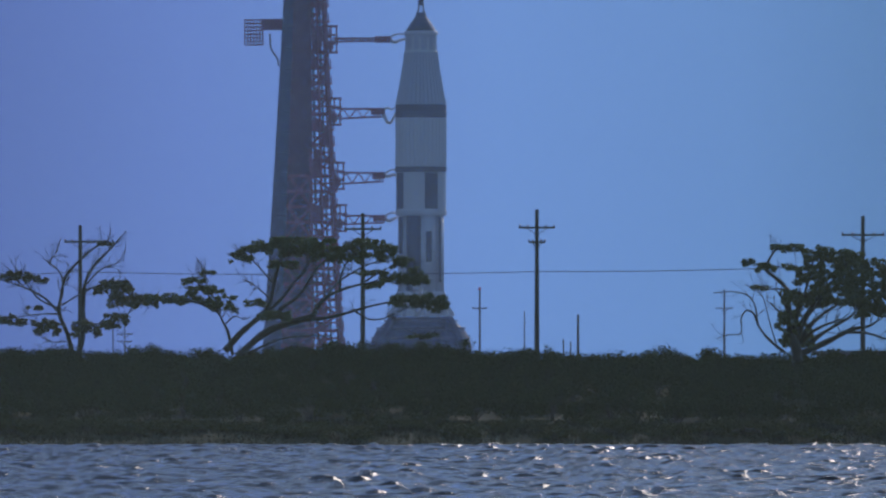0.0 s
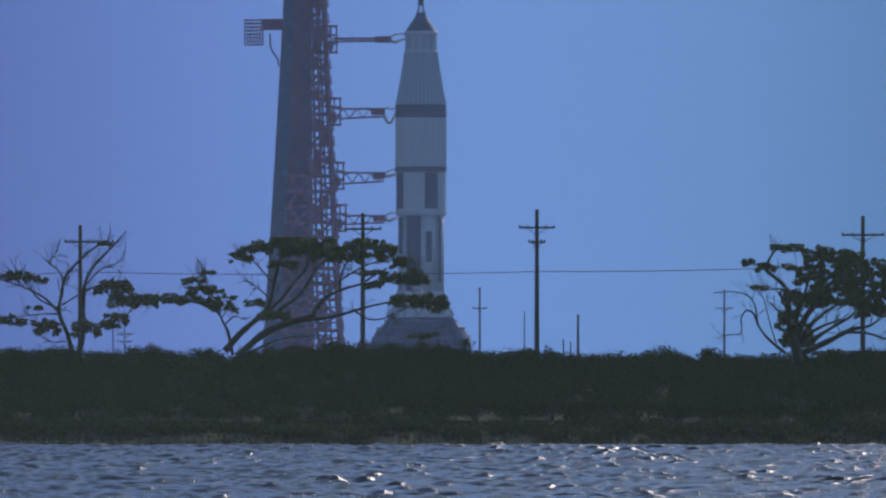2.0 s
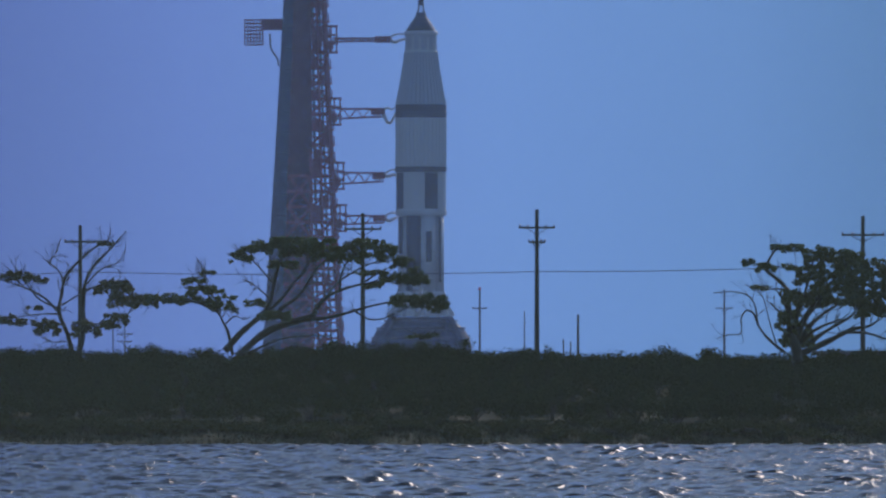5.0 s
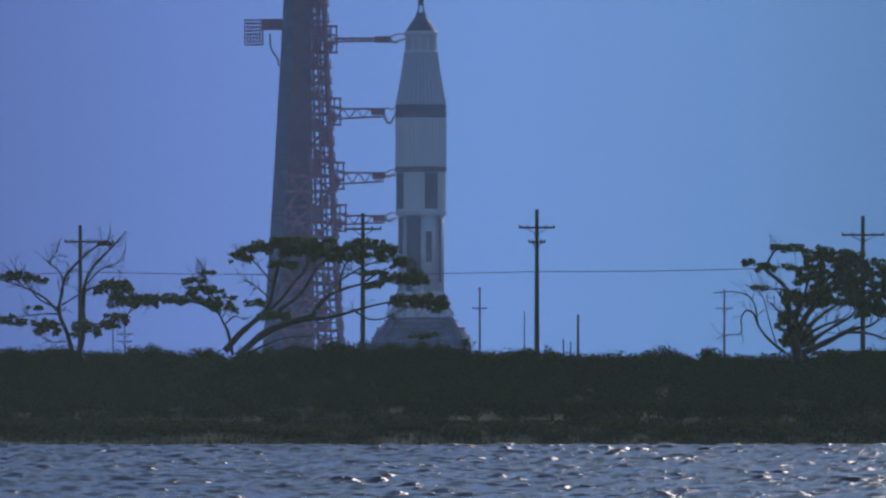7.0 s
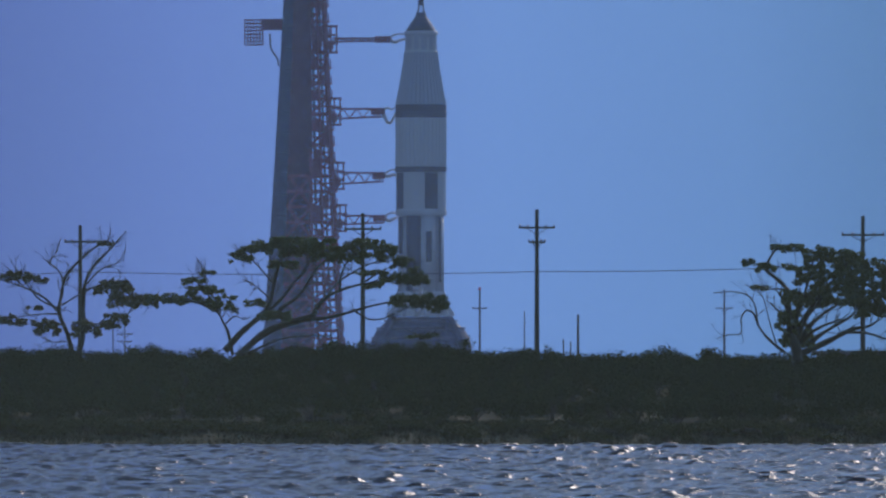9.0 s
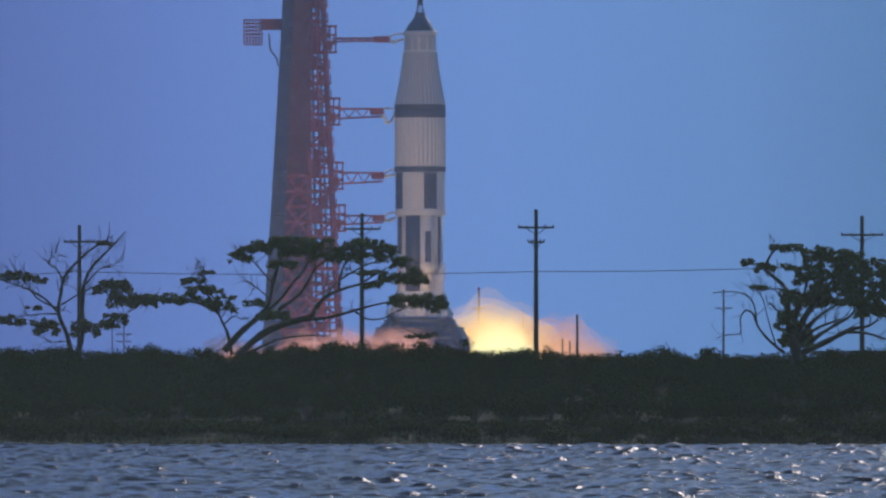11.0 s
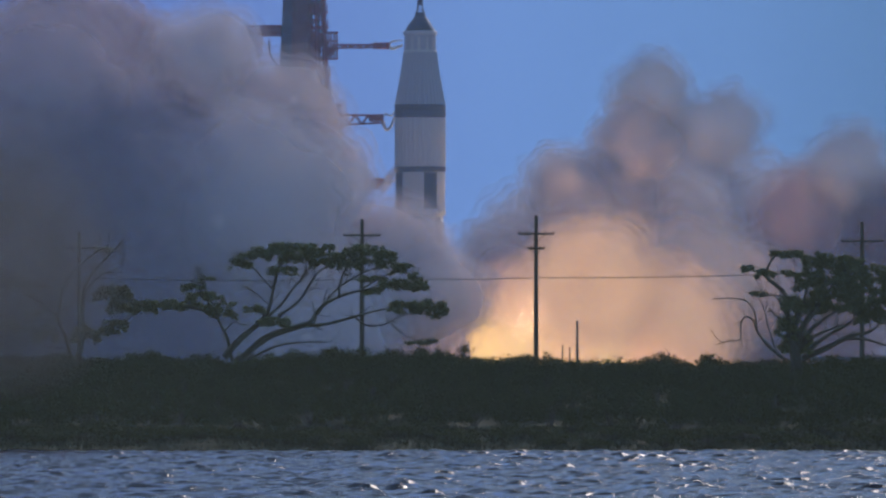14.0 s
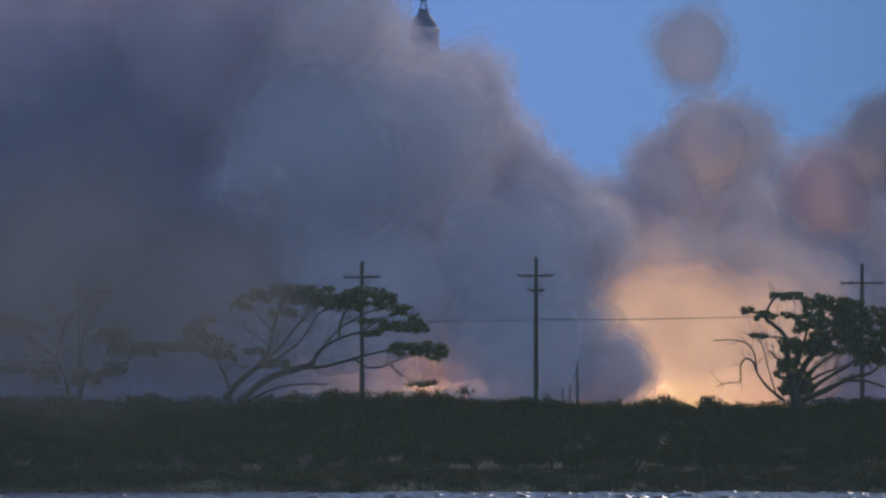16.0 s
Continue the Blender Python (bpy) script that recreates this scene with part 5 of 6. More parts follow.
    walk(PUFFS[18], [(0, pose(-15.95, 1944, -20.21, 0, 0, 0)), (13.2, pose(-15.95, 1944, -20.21, 0, 0, 0)), (14, pose(-18.8, 1944, 9.06, 0, -5, 0)), (14.5, pose(-16.66, 1944, 15.68, 0, -8, 0)), (15, pose(-13.1, 1944, 18.46, 0, -11, 0)), (16, pose(-10.25, 1944, 20.03, 0, -17, 0))])
    walk(PUFFS[19], [(0, pose(-13.12, 1946, -20.23, 0, 0, 0)), (14.2, pose(-13.12, 1946, -19.08, 0, 0, 0)), (14.8, pose(-10.26, 1946, 25.06, 0, 4, 0)), (15, pose(-10.26, 1946, 32.73, 0, 6, 0)), (15.5, pose(-5.99, 1946, 37.79, 0, 9, 0)), (16, pose(-4.56, 1946, 38.57, 0, 13, 0))])
    walk(PUFFS[20], [(0, pose(-10.29, 1950, -20.29, 0, 0, 0)), (14.2, pose(-10.29, 1950, -19.13, 0, 0, 0)), (15, pose(-3.14, 1950, 22.07, 0, -5, 0)), (15.5, pose(2.57, 1950, 24.29, 0, -8, 0)), (16, pose(6.86, 1950, 22.93, 0, -11, 0))])
    walk(PUFFS[21], [(0, pose(-1.71, 1948, -20.26, 0, 0, 0)), (14.4, pose(-1.71, 1948, -18.73, 0, 0, 0)), (15, pose(-0.29, 1948, -0.07, 0, 4, 0)), (15.5, pose(4.71, 1948, 11.42, 0, 8, 0)), (16, pose(8.28, 1948, 12.92, 0, 11, 0))])
    walk(PUFFS[22], [(0, pose(-34.57, 1950, -20.29, 0, 0, 0)), (13.6, pose(-34.57, 1950, -20.23, 0, 0, 0)), (14.4, pose(-27.43, 1950, 34.81, 0, -5, 0)), (15, pose(-18.86, 1950, 45.64, 0, -8, 0)), (16, pose(-16, 1950, 54.36, 0, -14, 0))])
    walk(PUFFS[23], [(0, pose(-34.47, 1944, -20.21, 0, 0, 0)), (12.6, pose(-34.47, 1944, -20.21, 0, 0, 0)), (13.4, pose(-37.31, 1944, 5.43, 0, 6, 0)), (14, pose(-34.47, 1944, 11.91, 0, 10, 0)), (16, pose(-33.04, 1944, 20.03, 0, 24, 0))])
    walk(PUFFS[24], [(0, pose(-6.04, 1962, -11.82, 0, 0, 0)), (13, pose(-6.04, 1962, -11.82, 0, 0, 0)), (13.5, pose(-6.76, 1962, -0.32, 0, -3, 0)), (13.8, pose(-8.19, 1962, 11.47, 0, -5, 0)), (14, pose(-7.47, 1962, 17.36, 0, -6, 0)), (14.5, pose(-1.37, 1962, 21.17, 0, -9, 0)), (15, pose(3.31, 1962, 23.61, 0, -12, 0)), (15.5, pose(7.62, 1962, 25.12, 0, -15, 0)), (16, pose(12.65, 1962, 25.91, 0, -18, 0))])
    walk(PUFFS[25], [(0, pose(-3.16, 1960, -7.49, 0, 0, 0)), (13, pose(-3.16, 1960, -7.49, 0, 0, 0)), (13.6, pose(-3.16, 1960, -0.26, 0, 4, 0)), (14, pose(-3.16, 1960, 14.84, 0, 7, 0)), (14.5, pose(1.15, 1960, 17.21, 0, 10, 0)), (15, pose(3.3, 1960, 17.13, 0, 14, 0)), (15.5, pose(8.33, 1960, 18.64, 0, 18, 0)), (16, pose(12.64, 1960, 17.28, 0, 21, 0))])
    walk(PUFFS[26], [(0, pose(-6.02, 1958, -7.48, 0, 0, 0)), (13, pose(-6.02, 1958, -7.48, 0, 0, 0)), (13.6, pose(-11.76, 1958, -1.68, 0, -4, 0)), (14, pose(-11.76, 1958, 11.96, 0, -6, 0)), (14.5, pose(-7.46, 1958, 14.32, 0, -9, 0)), (15, pose(-6.02, 1958, 15.69, 0, -12, 0)), (16, pose(-1.72, 1958, 17.26, 0, -18, 0))])
    walk(PUFFS[27], [(0, pose(-1.72, 1960, -7.49, 0, 0, 0)), (13.6, pose(-1.72, 1960, -7.43, 0, 0, 0)), (14, pose(-3.16, 1960, -2.39, 0, 3, 0)), (14.5, pose(-4.59, 1960, 7.15, 0, 6, 0)), (15, pose(-0.29, 1960, 9.95, 0, 10, 0)), (15.5, pose(5.46, 1960, 11.46, 0, 13, 0)), (16, pose(12.64, 1960, 11.53, 0, 17, 0))])
    walk(PUFFS[28], [(0, pose(-10.36, 1964, -7.52, 0, 0, 0)), (13, pose(-10.36, 1964, -7.52, 0, 0, 0)), (13.8, pose(-16.11, 1964, 11.47, 0, -5, 0)), (14.2, pose(-13.24, 1964, 23.86, 0, -7, 0)), (14.5, pose(-10.36, 1964, 35.93, 0, -9, 0)), (15, pose(-3.17, 1964, 40.18, 0, -12, 0)), (15.5, pose(-1.01, 1964, 41.69, 0, -15, 0)), (16, pose(1.15, 1964, 44.64, 0, -18, 0))])
    walk(PUFFS[29], [(0, pose(-0.29, 1958, -7.48, 0, 0, 0)), (13.8, pose(-0.29, 1958, -7.19, 0, 0, 0)), (14.4, pose(2.58, 1958, -1.64, 0, 4, 0)), (15, pose(8.32, 1958, 8.51, 0, 8, 0)), (15.5, pose(15.49, 1958, 9.3, 0, 12, 0)), (16, pose(21.23, 1958, 10.09, 0, 15, 0))])
    walk(PUFFS[30], [(0, pose(-6.04, 1962, -7.51, 0, 0, 0)), (13.8, pose(-6.04, 1962, -7.22, 0, 0, 0)), (14.4, pose(-4.6, 1962, 12.72, 0, -4, 0)), (15, pose(2.59, 1962, 28.64, 0, -7, 0)), (15.5, pose(6.9, 1962, 31.59, 0, -10, 0)), (16, pose(11.93, 1962, 33.1, 0, -13, 0))])
    walk(PUFFS[31], [(0, pose(-7.48, 1964, -7.52, 0, 0, 0)), (13.8, pose(-7.48, 1964, -7.23, 0, 0, 0)), (14.4, pose(-6.04, 1964, 19.92, 0, 4, 0)), (15, pose(-0.29, 1964, 37.3, 0, 8, 0)), (15.5, pose(3.31, 1964, 41.69, 0, 12, 0)), (16, pose(4.75, 1964, 38.88, 0, 15, 0))])
    walk(PUFFS[32], [(0, pose(1.15, 1966, -7.53, 0, 0, 0)), (14.2, pose(1.15, 1966, -6.36, 0, 0, 0)), (15, pose(8.35, 1966, 14.29, 0, -5, 0)), (15.5, pose(14.11, 1966, 24.44, 0, -8, 0)), (16, pose(18.44, 1966, 27.4, 0, -11, 0))])
    walk(PUFFS[33], [(0, pose(1.19, 2036, -3.5, 0, 0, 0)), (10.6, pose(1.19, 2036, -3.5, 0, 0, 0)), (11.3, pose(6.41, 2036, 11.79, 0, 5, 0)), (11.7, pose(6.41, 2036, 14.4, 0, 8, 0)), (12, pose(4.92, 2036, 18.13, 0, 10, 0)), (12.5, pose(5.67, 2036, 19.62, 0, 13, 0)), (13, pose(7.91, 2036, 18.87, 0, 17, 0)), (14, pose(8.65, 2036, 16.71, 0, 24, 0)), (16, pose(16.11, 2036, 17.75, 0, 38, 0))])
    walk(PUFFS[34], [(0, pose(4.18, 2040, -6.51, 0, 0, 0)), (10.8, pose(4.18, 2040, -6.51, 0, 0, 0)), (11.5, pose(10.16, 2040, 8.44, 0, -4, 0)), (12, pose(15.39, 2040, 19.65, 0, -7, 0)), (12.5, pose(13.15, 2040, 21.51, 0, -10, 0)), (13, pose(13.15, 2040, 24.13, 0, -13, 0)), (13.5, pose(15.02, 2040, 27.12, 0, -16, 0)), (14, pose(16.89, 2040, 28.31, 0, -19, 0)), (15, pose(18.38, 2040, 30.33, 0, -25, 0)), (16, pose(22.87, 2040, 30.48, 0, -31, 0))])
    walk(PUFFS[35], [(0, pose(7.18, 2043, -6.52, 0, 0, 0)), (10.8, pose(7.18, 2043, -6.52, 0, 0, 0)), (11.5, pose(22.15, 2043, 6.95, 0, 5, 0)), (12, pose(22.9, 2043, 17.42, 0, 8, 0)), (12.5, pose(20.65, 2043, 20.42, 0, 12, 0)), (13, pose(20.65, 2043, 21.91, 0, 15, 0)), (13.5, pose(19.91, 2043, 21.91, 0, 19, 0)), (14, pose(22.9, 2043, 28.72, 0, 22, 0)), (15, pose(25.89, 2043, 31.87, 0, 29, 0)), (16, pose(29.63, 2043, 35.76, 0, 36, 0))])
    walk(PUFFS[36], [(0, pose(8.69, 2044, -6.53, 0, 0, 0)), (11, pose(8.69, 2044, -6.53, 0, 0, 0)), (11.6, pose(25.16, 2044, 4.7, 0, -4, 0)), (12, pose(31.15, 2044, 16.31, 0, -6, 0)), (12.5, pose(30.4, 2044, 20.42, 0, -9, 0)), (13, pose(29.65, 2044, 27.54, 0, -12, 0)), (13.5, pose(27.4, 2044, 30.91, 0, -15, 0)), (14, pose(25.91, 2044, 35.47, 0, -18, 0)), (15, pose(28.9, 2044, 38.62, 0, -24, 0)), (16, pose(34.89, 2044, 41.01, 0, -30, 0))])
    walk(PUFFS[37], [(0, pose(8.69, 2046, -6.54, 0, 0, 0)), (11, pose(8.69, 2046, -6.54, 0, 0, 0)), (12, pose(32.68, 2046, 8.45, 0, 7, 0)), (12.5, pose(39.42, 2046, 23.06, 0, 10, 0)), (13, pose(33.43, 2046, 30.93, 0, 14, 0)), (13.5, pose(31.93, 2046, 36.18, 0, 18, 0)), (14, pose(28.18, 2046, 41.5, 0, 21, 0)), (14.5, pose(29.3, 2046, 45.47, 0, 24, 0)), (15, pose(30.05, 2046, 48.39, 0, 28, 0)), (16, pose(33.43, 2046, 53.41, 0, 35, 0))])
    walk(PUFFS[38], [(0, pose(10.2, 2048, -6.55, 0, 0, 0)), (11, pose(10.2, 2048, -6.55, 0, 0, 0)), (12, pose(31.21, 2048, 5.45, 0, -6, 0)), (12.5, pose(40.96, 2048, 18.95, 0, -9, 0)), (13, pose(40.96, 2048, 27.96, 0, -12, 0)), (13.5, pose(36.46, 2048, 34.71, 0, -15, 0)), (14, pose(36.46, 2048, 37.03, 0, -18, 0)), (15, pose(37.96, 2048, 39.43, 0, -24, 0)), (16, pose(38.71, 2048, 41.08, 0, -30, 0))])
    walk(PUFFS[39], [(0, pose(10.17, 2042, -6.52, 0, 0, 0)), (11.2, pose(10.17, 2042, -6.52, 0, 0, 0)), (12, pose(25.88, 2042, 5.45, 0, 6, 0)), (12.5, pose(37.85, 2042, 11.43, 0, 9, 0)), (13, pose(47.57, 2042, 21.16, 0, 13, 0)), (13.5, pose(52.06, 2042, 28.64, 0, 16, 0)), (14, pose(53.56, 2042, 31.7, 0, 20, 0)), (15, pose(55.8, 2042, 38.58, 0, 27, 0)), (16, pose(58.04, 2042, 40.98, 0, 34, 0))])
    walk(PUFFS[40], [(0, pose(10.18, 2044, -7.28, 0, 0, 0)), (11.4, pose(10.18, 2044, -7.28, 0, 0, 0)), (12.4, pose(34.89, 2044, 2.45, 0, -6, 0)), (13, pose(42.38, 2044, 17.43, 0, -10, 0)), (13.5, pose(46.12, 2044, 23.42, 0, -13, 0)), (14, pose(47.62, 2044, 25.74, 0, -16, 0)), (15, pose(50.61, 2044, 31.88, 0, -22, 0)), (16, pose(51.36, 2044, 34.27, 0, -28, 0))])
    walk(PUFFS[41], [(0, pose(11.7, 2048, -7.3, 0, 0, 0)), (11.6, pose(11.7, 2048, -7.3, 0, 0, 0)), (12.6, pose(38.71, 2048, 1.7, 0, 7, 0)), (13.3, pose(55.96, 2048, 17.45, 0, 12, 0)), (14, pose(58.96, 2048, 24.28, 0, 17, 0)), (15, pose(60.46, 2048, 34.18, 0, 24, 0)), (16, pose(61.21, 2048, 40.33, 0, 31, 0))])
    walk(PUFFS[42], [(0, pose(10.15, 2038, -7.24, 0, 0, 0)), (11.4, pose(10.15, 2038, -7.24, 0, 0, 0)), (12, pose(20.6, 2038, 5.45, 0, -4, 0)), (12.5, pose(22.84, 2038, 10.67, 0, -7, 0)), (13, pose(31.06, 2038, 15.15, 0, -10, 0)), (13.5, pose(30.31, 2038, 17.39, 0, -13, 0)), (14, pose(31.8, 2038, 19.71, 0, -16, 0)), (15, pose(33.29, 2038, 23.59, 0, -22, 0)), (16, pose(40.76, 2038, 23.74, 0, -28, 0))])
    walk(PUFFS[43], [(0, pose(8.65, 2036, -7.23, 0, 0, 0)), (11.4, pose(8.65, 2036, -7.23, 0, 0, 0)), (12, pose(12.38, 2036, 5.45, 0, 4, 0)), (12.5, pose(13.13, 2036, 12.91, 0, 8, 0)), (13, pose(16.11, 2036, 16.63, 0, 11, 0)), (14, pose(18.35, 2036, 19.69, 0, 18, 0)), (15, pose(20.58, 2036, 23.57, 0, 25, 0)), (16, pose(27.3, 2036, 25.96, 0, 32, 0))])
    walk(PUFFS[44], [(0, pose(13.16, 2042, -7.27, 0, 0, 0)), (11.8, pose(13.16, 2042, -7.27, 0, 0, 0)), (12.6, pose(34.86, 2042, 3.95, 0, -5, 0)), (13, pose(37.85, 2042, 12.93, 0, -7, 0)), (14, pose(40.84, 2042, 16.74, 0, -13, 0)), (15, pose(42.34, 2042, 20.63, 0, -19, 0)), (16, pose(47.57, 2042, 20.78, 0, -25, 0))])
    walk(PUFFS[45], [(0, pose(10.22, 2052, -7.33, 0, 0, 0)), (11.4, pose(10.22, 2052, -7.33, 0, 0, 0)), (12, pose(19.24, 2052, 11.46, 0, 4, 0)), (12.5, pose(29.77, 2052, 15.97, 0, 8, 0)), (13, pose(24.5, 2052, 21.99, 0, 11, 0)), (13.5, pose(23.75, 2052, 24.99, 0, 15, 0)), (14, pose(31.27, 2052, 25.82, 0, 18, 0)), (15, pose(35.03, 2052, 29.73, 0, 25, 0)), (16, pose(38.79, 2052, 31.38, 0, 32, 0))])
    walk(PUFFS[46], [(0, pose(11.03, 2062, -14.94, 0, 0, 0)), (10.9, pose(11.03, 2062, -14.94, 0, 0, 0)), (11.5, pose(15.56, 2062, -3.61, 0, -4, 0)), (12, pose(17.07, 2062, 4.7, 0, -7, 0)), (12.5, pose(19.34, 2062, 11.5, 0, -10, 0)), (13, pose(22.36, 2062, 14.52, 0, -13, 0)), (14, pose(25.38, 2062, 18.37, 0, -19, 0)), (15, pose(29.91, 2062, 21.54, 0, -25, 0)), (16, pose(35.95, 2062, 23.96, 0, -31, 0))])
    walk(PUFFS[47], [(0, pose(11.05, 2066, -14.98, 0, 0, 0)), (11.2, pose(11.05, 2066, -14.98, 0, 0, 0)), (12, pose(29.97, 2066, 3.94, 0, 6, 0)), (12.5, pose(33.75, 2066, 10.75, 0, 9, 0)), (13, pose(38.29, 2066, 14.54, 0, 13, 0)), (14, pose(41.32, 2066, 18.39, 0, 20, 0)), (15, pose(43.59, 2066, 21.57, 0, 27, 0)), (16, pose(48.13, 2066, 22.48, 0, 34, 0))])
    walk(PUFFS[48], [(0, pose(3.47, 2058, -14.9, 0, 0, 0)), (10.8, pose(3.47, 2058, -14.9, 0, 0, 0)), (11.4, pose(3.47, 2058, -2.09, 0, -4, 0)), (12, pose(5.73, 2058, 9.22, 0, -7, 0)), (12.5, pose(7.99, 2058, 12.99, 0, -10, 0)), (13, pose(10.25, 2058, 16.01, 0, -13, 0)), (14, pose(13.27, 2058, 19.85, 0, -19, 0)), (15, pose(17.79, 2058, 23.02, 0, -25, 0)), (16, pose(25.33, 2058, 20.91, 0, -31, 0))])
    walk(PUFFS[49], [(0, pose(11.07, 2070, -15.02, 0, 0, 0)), (11.6, pose(11.07, 2070, -15.02, 0, 0, 0)), (12.6, pose(46.71, 2070, 2.42, 0, 7, 0)), (13.2, pose(52.77, 2070, 13.04, 0, 11, 0)), (14, pose(55.81, 2070, 19.94, 0, 17, 0)), (15, pose(57.32, 2070, 25.4, 0, 24, 0)), (16, pose(58.84, 2070, 27.82, 0, 31, 0))])
    walk(PUFFS[50], [(0, pose(-6.3, 2048, -14.8, 0, 0, 0)), (11.4, pose(-6.3, 2048, -14.8, 0, 0, 0)), (11.9, pose(-9.3, 2048, 5.45, 0, -3, 0)), (12.5, pose(-10.05, 2048, 9.2, 0, -7, 0)), (13, pose(-9.3, 2048, 9.2, 0, -10, 0)), (14, pose(-6.3, 2048, 10.03, 0, -16, 0)), (16, pose(1.2, 2048, 14.83, 0, -28, 0))])
    walk(PUFFS[51], [(0, pose(16.5, 2086, -22.05, 0, 0, 0)), (12.6, pose(16.5, 2086, -22.05, 0, 0, 0)), (13.4, pose(41.72, 2086, 11.57, 0, 6, 0)), (14, pose(42.48, 2086, 23.11, 0, 10, 0)), (15, pose(44.78, 2086, 27.85, 0, 17, 0)), (16, pose(47.07, 2086, 31.06, 0, 24, 0))])
    walk(PUFFS[52], [(0, pose(16.49, 2084, -22.02, 0, 0, 0)), (13, pose(16.49, 2084, -22.02, 0, 0, 0)), (13.8, pose(32.52, 2084, 21.79, 0, -5, 0)), (14.5, pose(34.81, 2084, 30.19, 0, -9, 0)), (15, pose(35.57, 2084, 33.17, 0, -12, 0)), (16, pose(37.1, 2084, 35.61, 0, -18, 0))])
    walk(PUFFS[53], [(0, pose(-2.83, 1984, -9.1, 0, 0, 0)), (11.2, pose(-2.83, 1984, -9.1, 0, 0, 0)), (11.8, pose(-2.83, 1984, 5.44, 0, 4, 0)), (12.2, pose(-3.2, 1984, 8.34, 0, 7, 0)), (12.6, pose(-3.05, 1984, 9.43, 0, 10, 0)), (13, pose(-2.83, 1984, 9.07, 0, 13, 0)), (13.5, pose(-2.83, 1984, 9.07, 0, 16, 0)), (14, pose(-2.47, 1984, 9.14, 0, 20, 0)), (16, pose(1.16, 1984, 8.71, 0, 34, 0))])
    walk(PUFFS[54], [(0, pose(-11.83, 1970, -9, 0, 0, 0)), (11.2, pose(-11.83, 1970, -9, 0, 0, 0)), (11.7, pose(-13.28, 1970, 2.55, 0, -3, 0)), (12, pose(-13.28, 1970, 7.6, 0, -5, 0)), (12.5, pose(-13.28, 1970, 10.12, 0, -8, 0)), (13, pose(-13.28, 1970, 10.48, 0, -11, 0)), (14, pose(-11.83, 1970, 10.56, 0, -17, 0)), (16, pose(-8.95, 1970, 10.12, 0, -29, 0))])
    walk(PUFFS[55], [(0, pose(2.7, 2046, -12.54, 0, 0, 0)), (11.2, pose(2.7, 2046, -12.54, 0, 0, 0)), (11.8, pose(3.45, 2046, 8.45, 0, 4, 0)), (12.2, pose(4.2, 2046, 15.19, 0, 7, 0)), (12.6, pose(4.95, 2046, 17.44, 0, 10, 0)), (13, pose(5.7, 2046, 18.19, 0, 13, 0)), (14, pose(8.69, 2046, 18.27, 0, 20, 0)), (16, pose(16.19, 2046, 19.31, 0, 34, 0))])
    walk(PUFFS[56], [(0, pose(8.45, 1988, -14.22, 0, 0, 0)), (11.4, pose(8.45, 1988, -14.22, 0, 0, 0)), (12, pose(12.09, 1988, 3.98, 0, -4, 0)), (12.5, pose(14.64, 1988, 11.99, 0, -7, 0)), (13, pose(16.46, 1988, 14.18, 0, -10, 0)), (14, pose(20.1, 1988, 16.43, 0, -16, 0)), (15, pose(23.74, 1988, 18.76, 0, -22, 0)), (16, pose(31.02, 1988, 19.64, 0, -28, 0))])
    walk(PUFFS[57], [(0, pose(15.75, 1990, -14.24, 0, 0, 0)), (11.8, pose(15.75, 1990, -14.24, 0, 0, 0)), (12.6, pose(28.87, 1990, 8.35, 0, 6, 0)), (13, pose(31.05, 1990, 12.36, 0, 8, 0)), (14, pose(32.51, 1990, 14.99, 0, 15, 0)), (15, pose(35.43, 1990, 18.05, 0, 22, 0)), (16, pose(40.53, 1990, 19.65, 0, 29, 0))])
    walk(PUFFS[58], [(0, pose(1.2, 2042, -11.01, 0, 0, 0)), (13, pose(1.2, 2042, -11.01, 0, 0, 0)), (13.6, pose(4.19, 2042, 4.76, 0, -4, 0)), (14, pose(4.94, 2042, 9.26, 0, -6, 0)), (14.5, pose(6.06, 2042, 9.86, 0, -9, 0)), (15, pose(8.68, 2042, 10.91, 0, -12, 0)), (16, pose(16.16, 2042, 10.31, 0, -18, 0))])
    walk(PUFFS[59], [(0, pose(-2.79, 1952, -7.43, 0, 0, 0)), (10.5, pose(-2.79, 1952, -7.43, 0, 0, 0)), (11.1, pose(-2.79, 1952, 1.63, 0, 4, 0)), (12, pose(-2.43, 1952, 1.49, 0, 10, 0)), (13.3, pose(-1.71, 1952, 1.2, 0, 19, 0)), (13.9, pose(-1, 1952, -7.26, 0, 22, 0)), (16, pose(-0.64, 1952, -1.36, 0, 38, 0))])
    walk(PUFFS[60], [(0, pose(-5.99, 1950, -7.4, 0, 0, 0)), (10.5, pose(-5.99, 1950, -7.4, 0, 0, 0)), (11.2, pose(-6.7, 1950, 1.99, 0, -4, 0)), (12, pose(-6.7, 1950, 0.63, 0, -9, 0)), (12.7, pose(-5.99, 1950, -0.65, 0, -13, 0)), (13.3, pose(-4.56, 1950, -7.4, 0, -17, 0)), (16, pose(-3.85, 1950, -1.34, 0, -33, 0))])
    walk(PUFFS[61], [(0, pose(-10.25, 1944, -7.39, 0, 0, 0)), (10.5, pose(-10.25, 1944, -7.39, 0, 0, 0)), (11.2, pose(-13.81, 1944, 2.58, 0, 5, 0)), (12, pose(-13.81, 1944, 2.22, 0, 10, 0)), (12.6, pose(-13.1, 1944, -7.39, 0, 15, 0)), (16, pose(-12.75, 1944, -1.34, 0, 38, 0))])
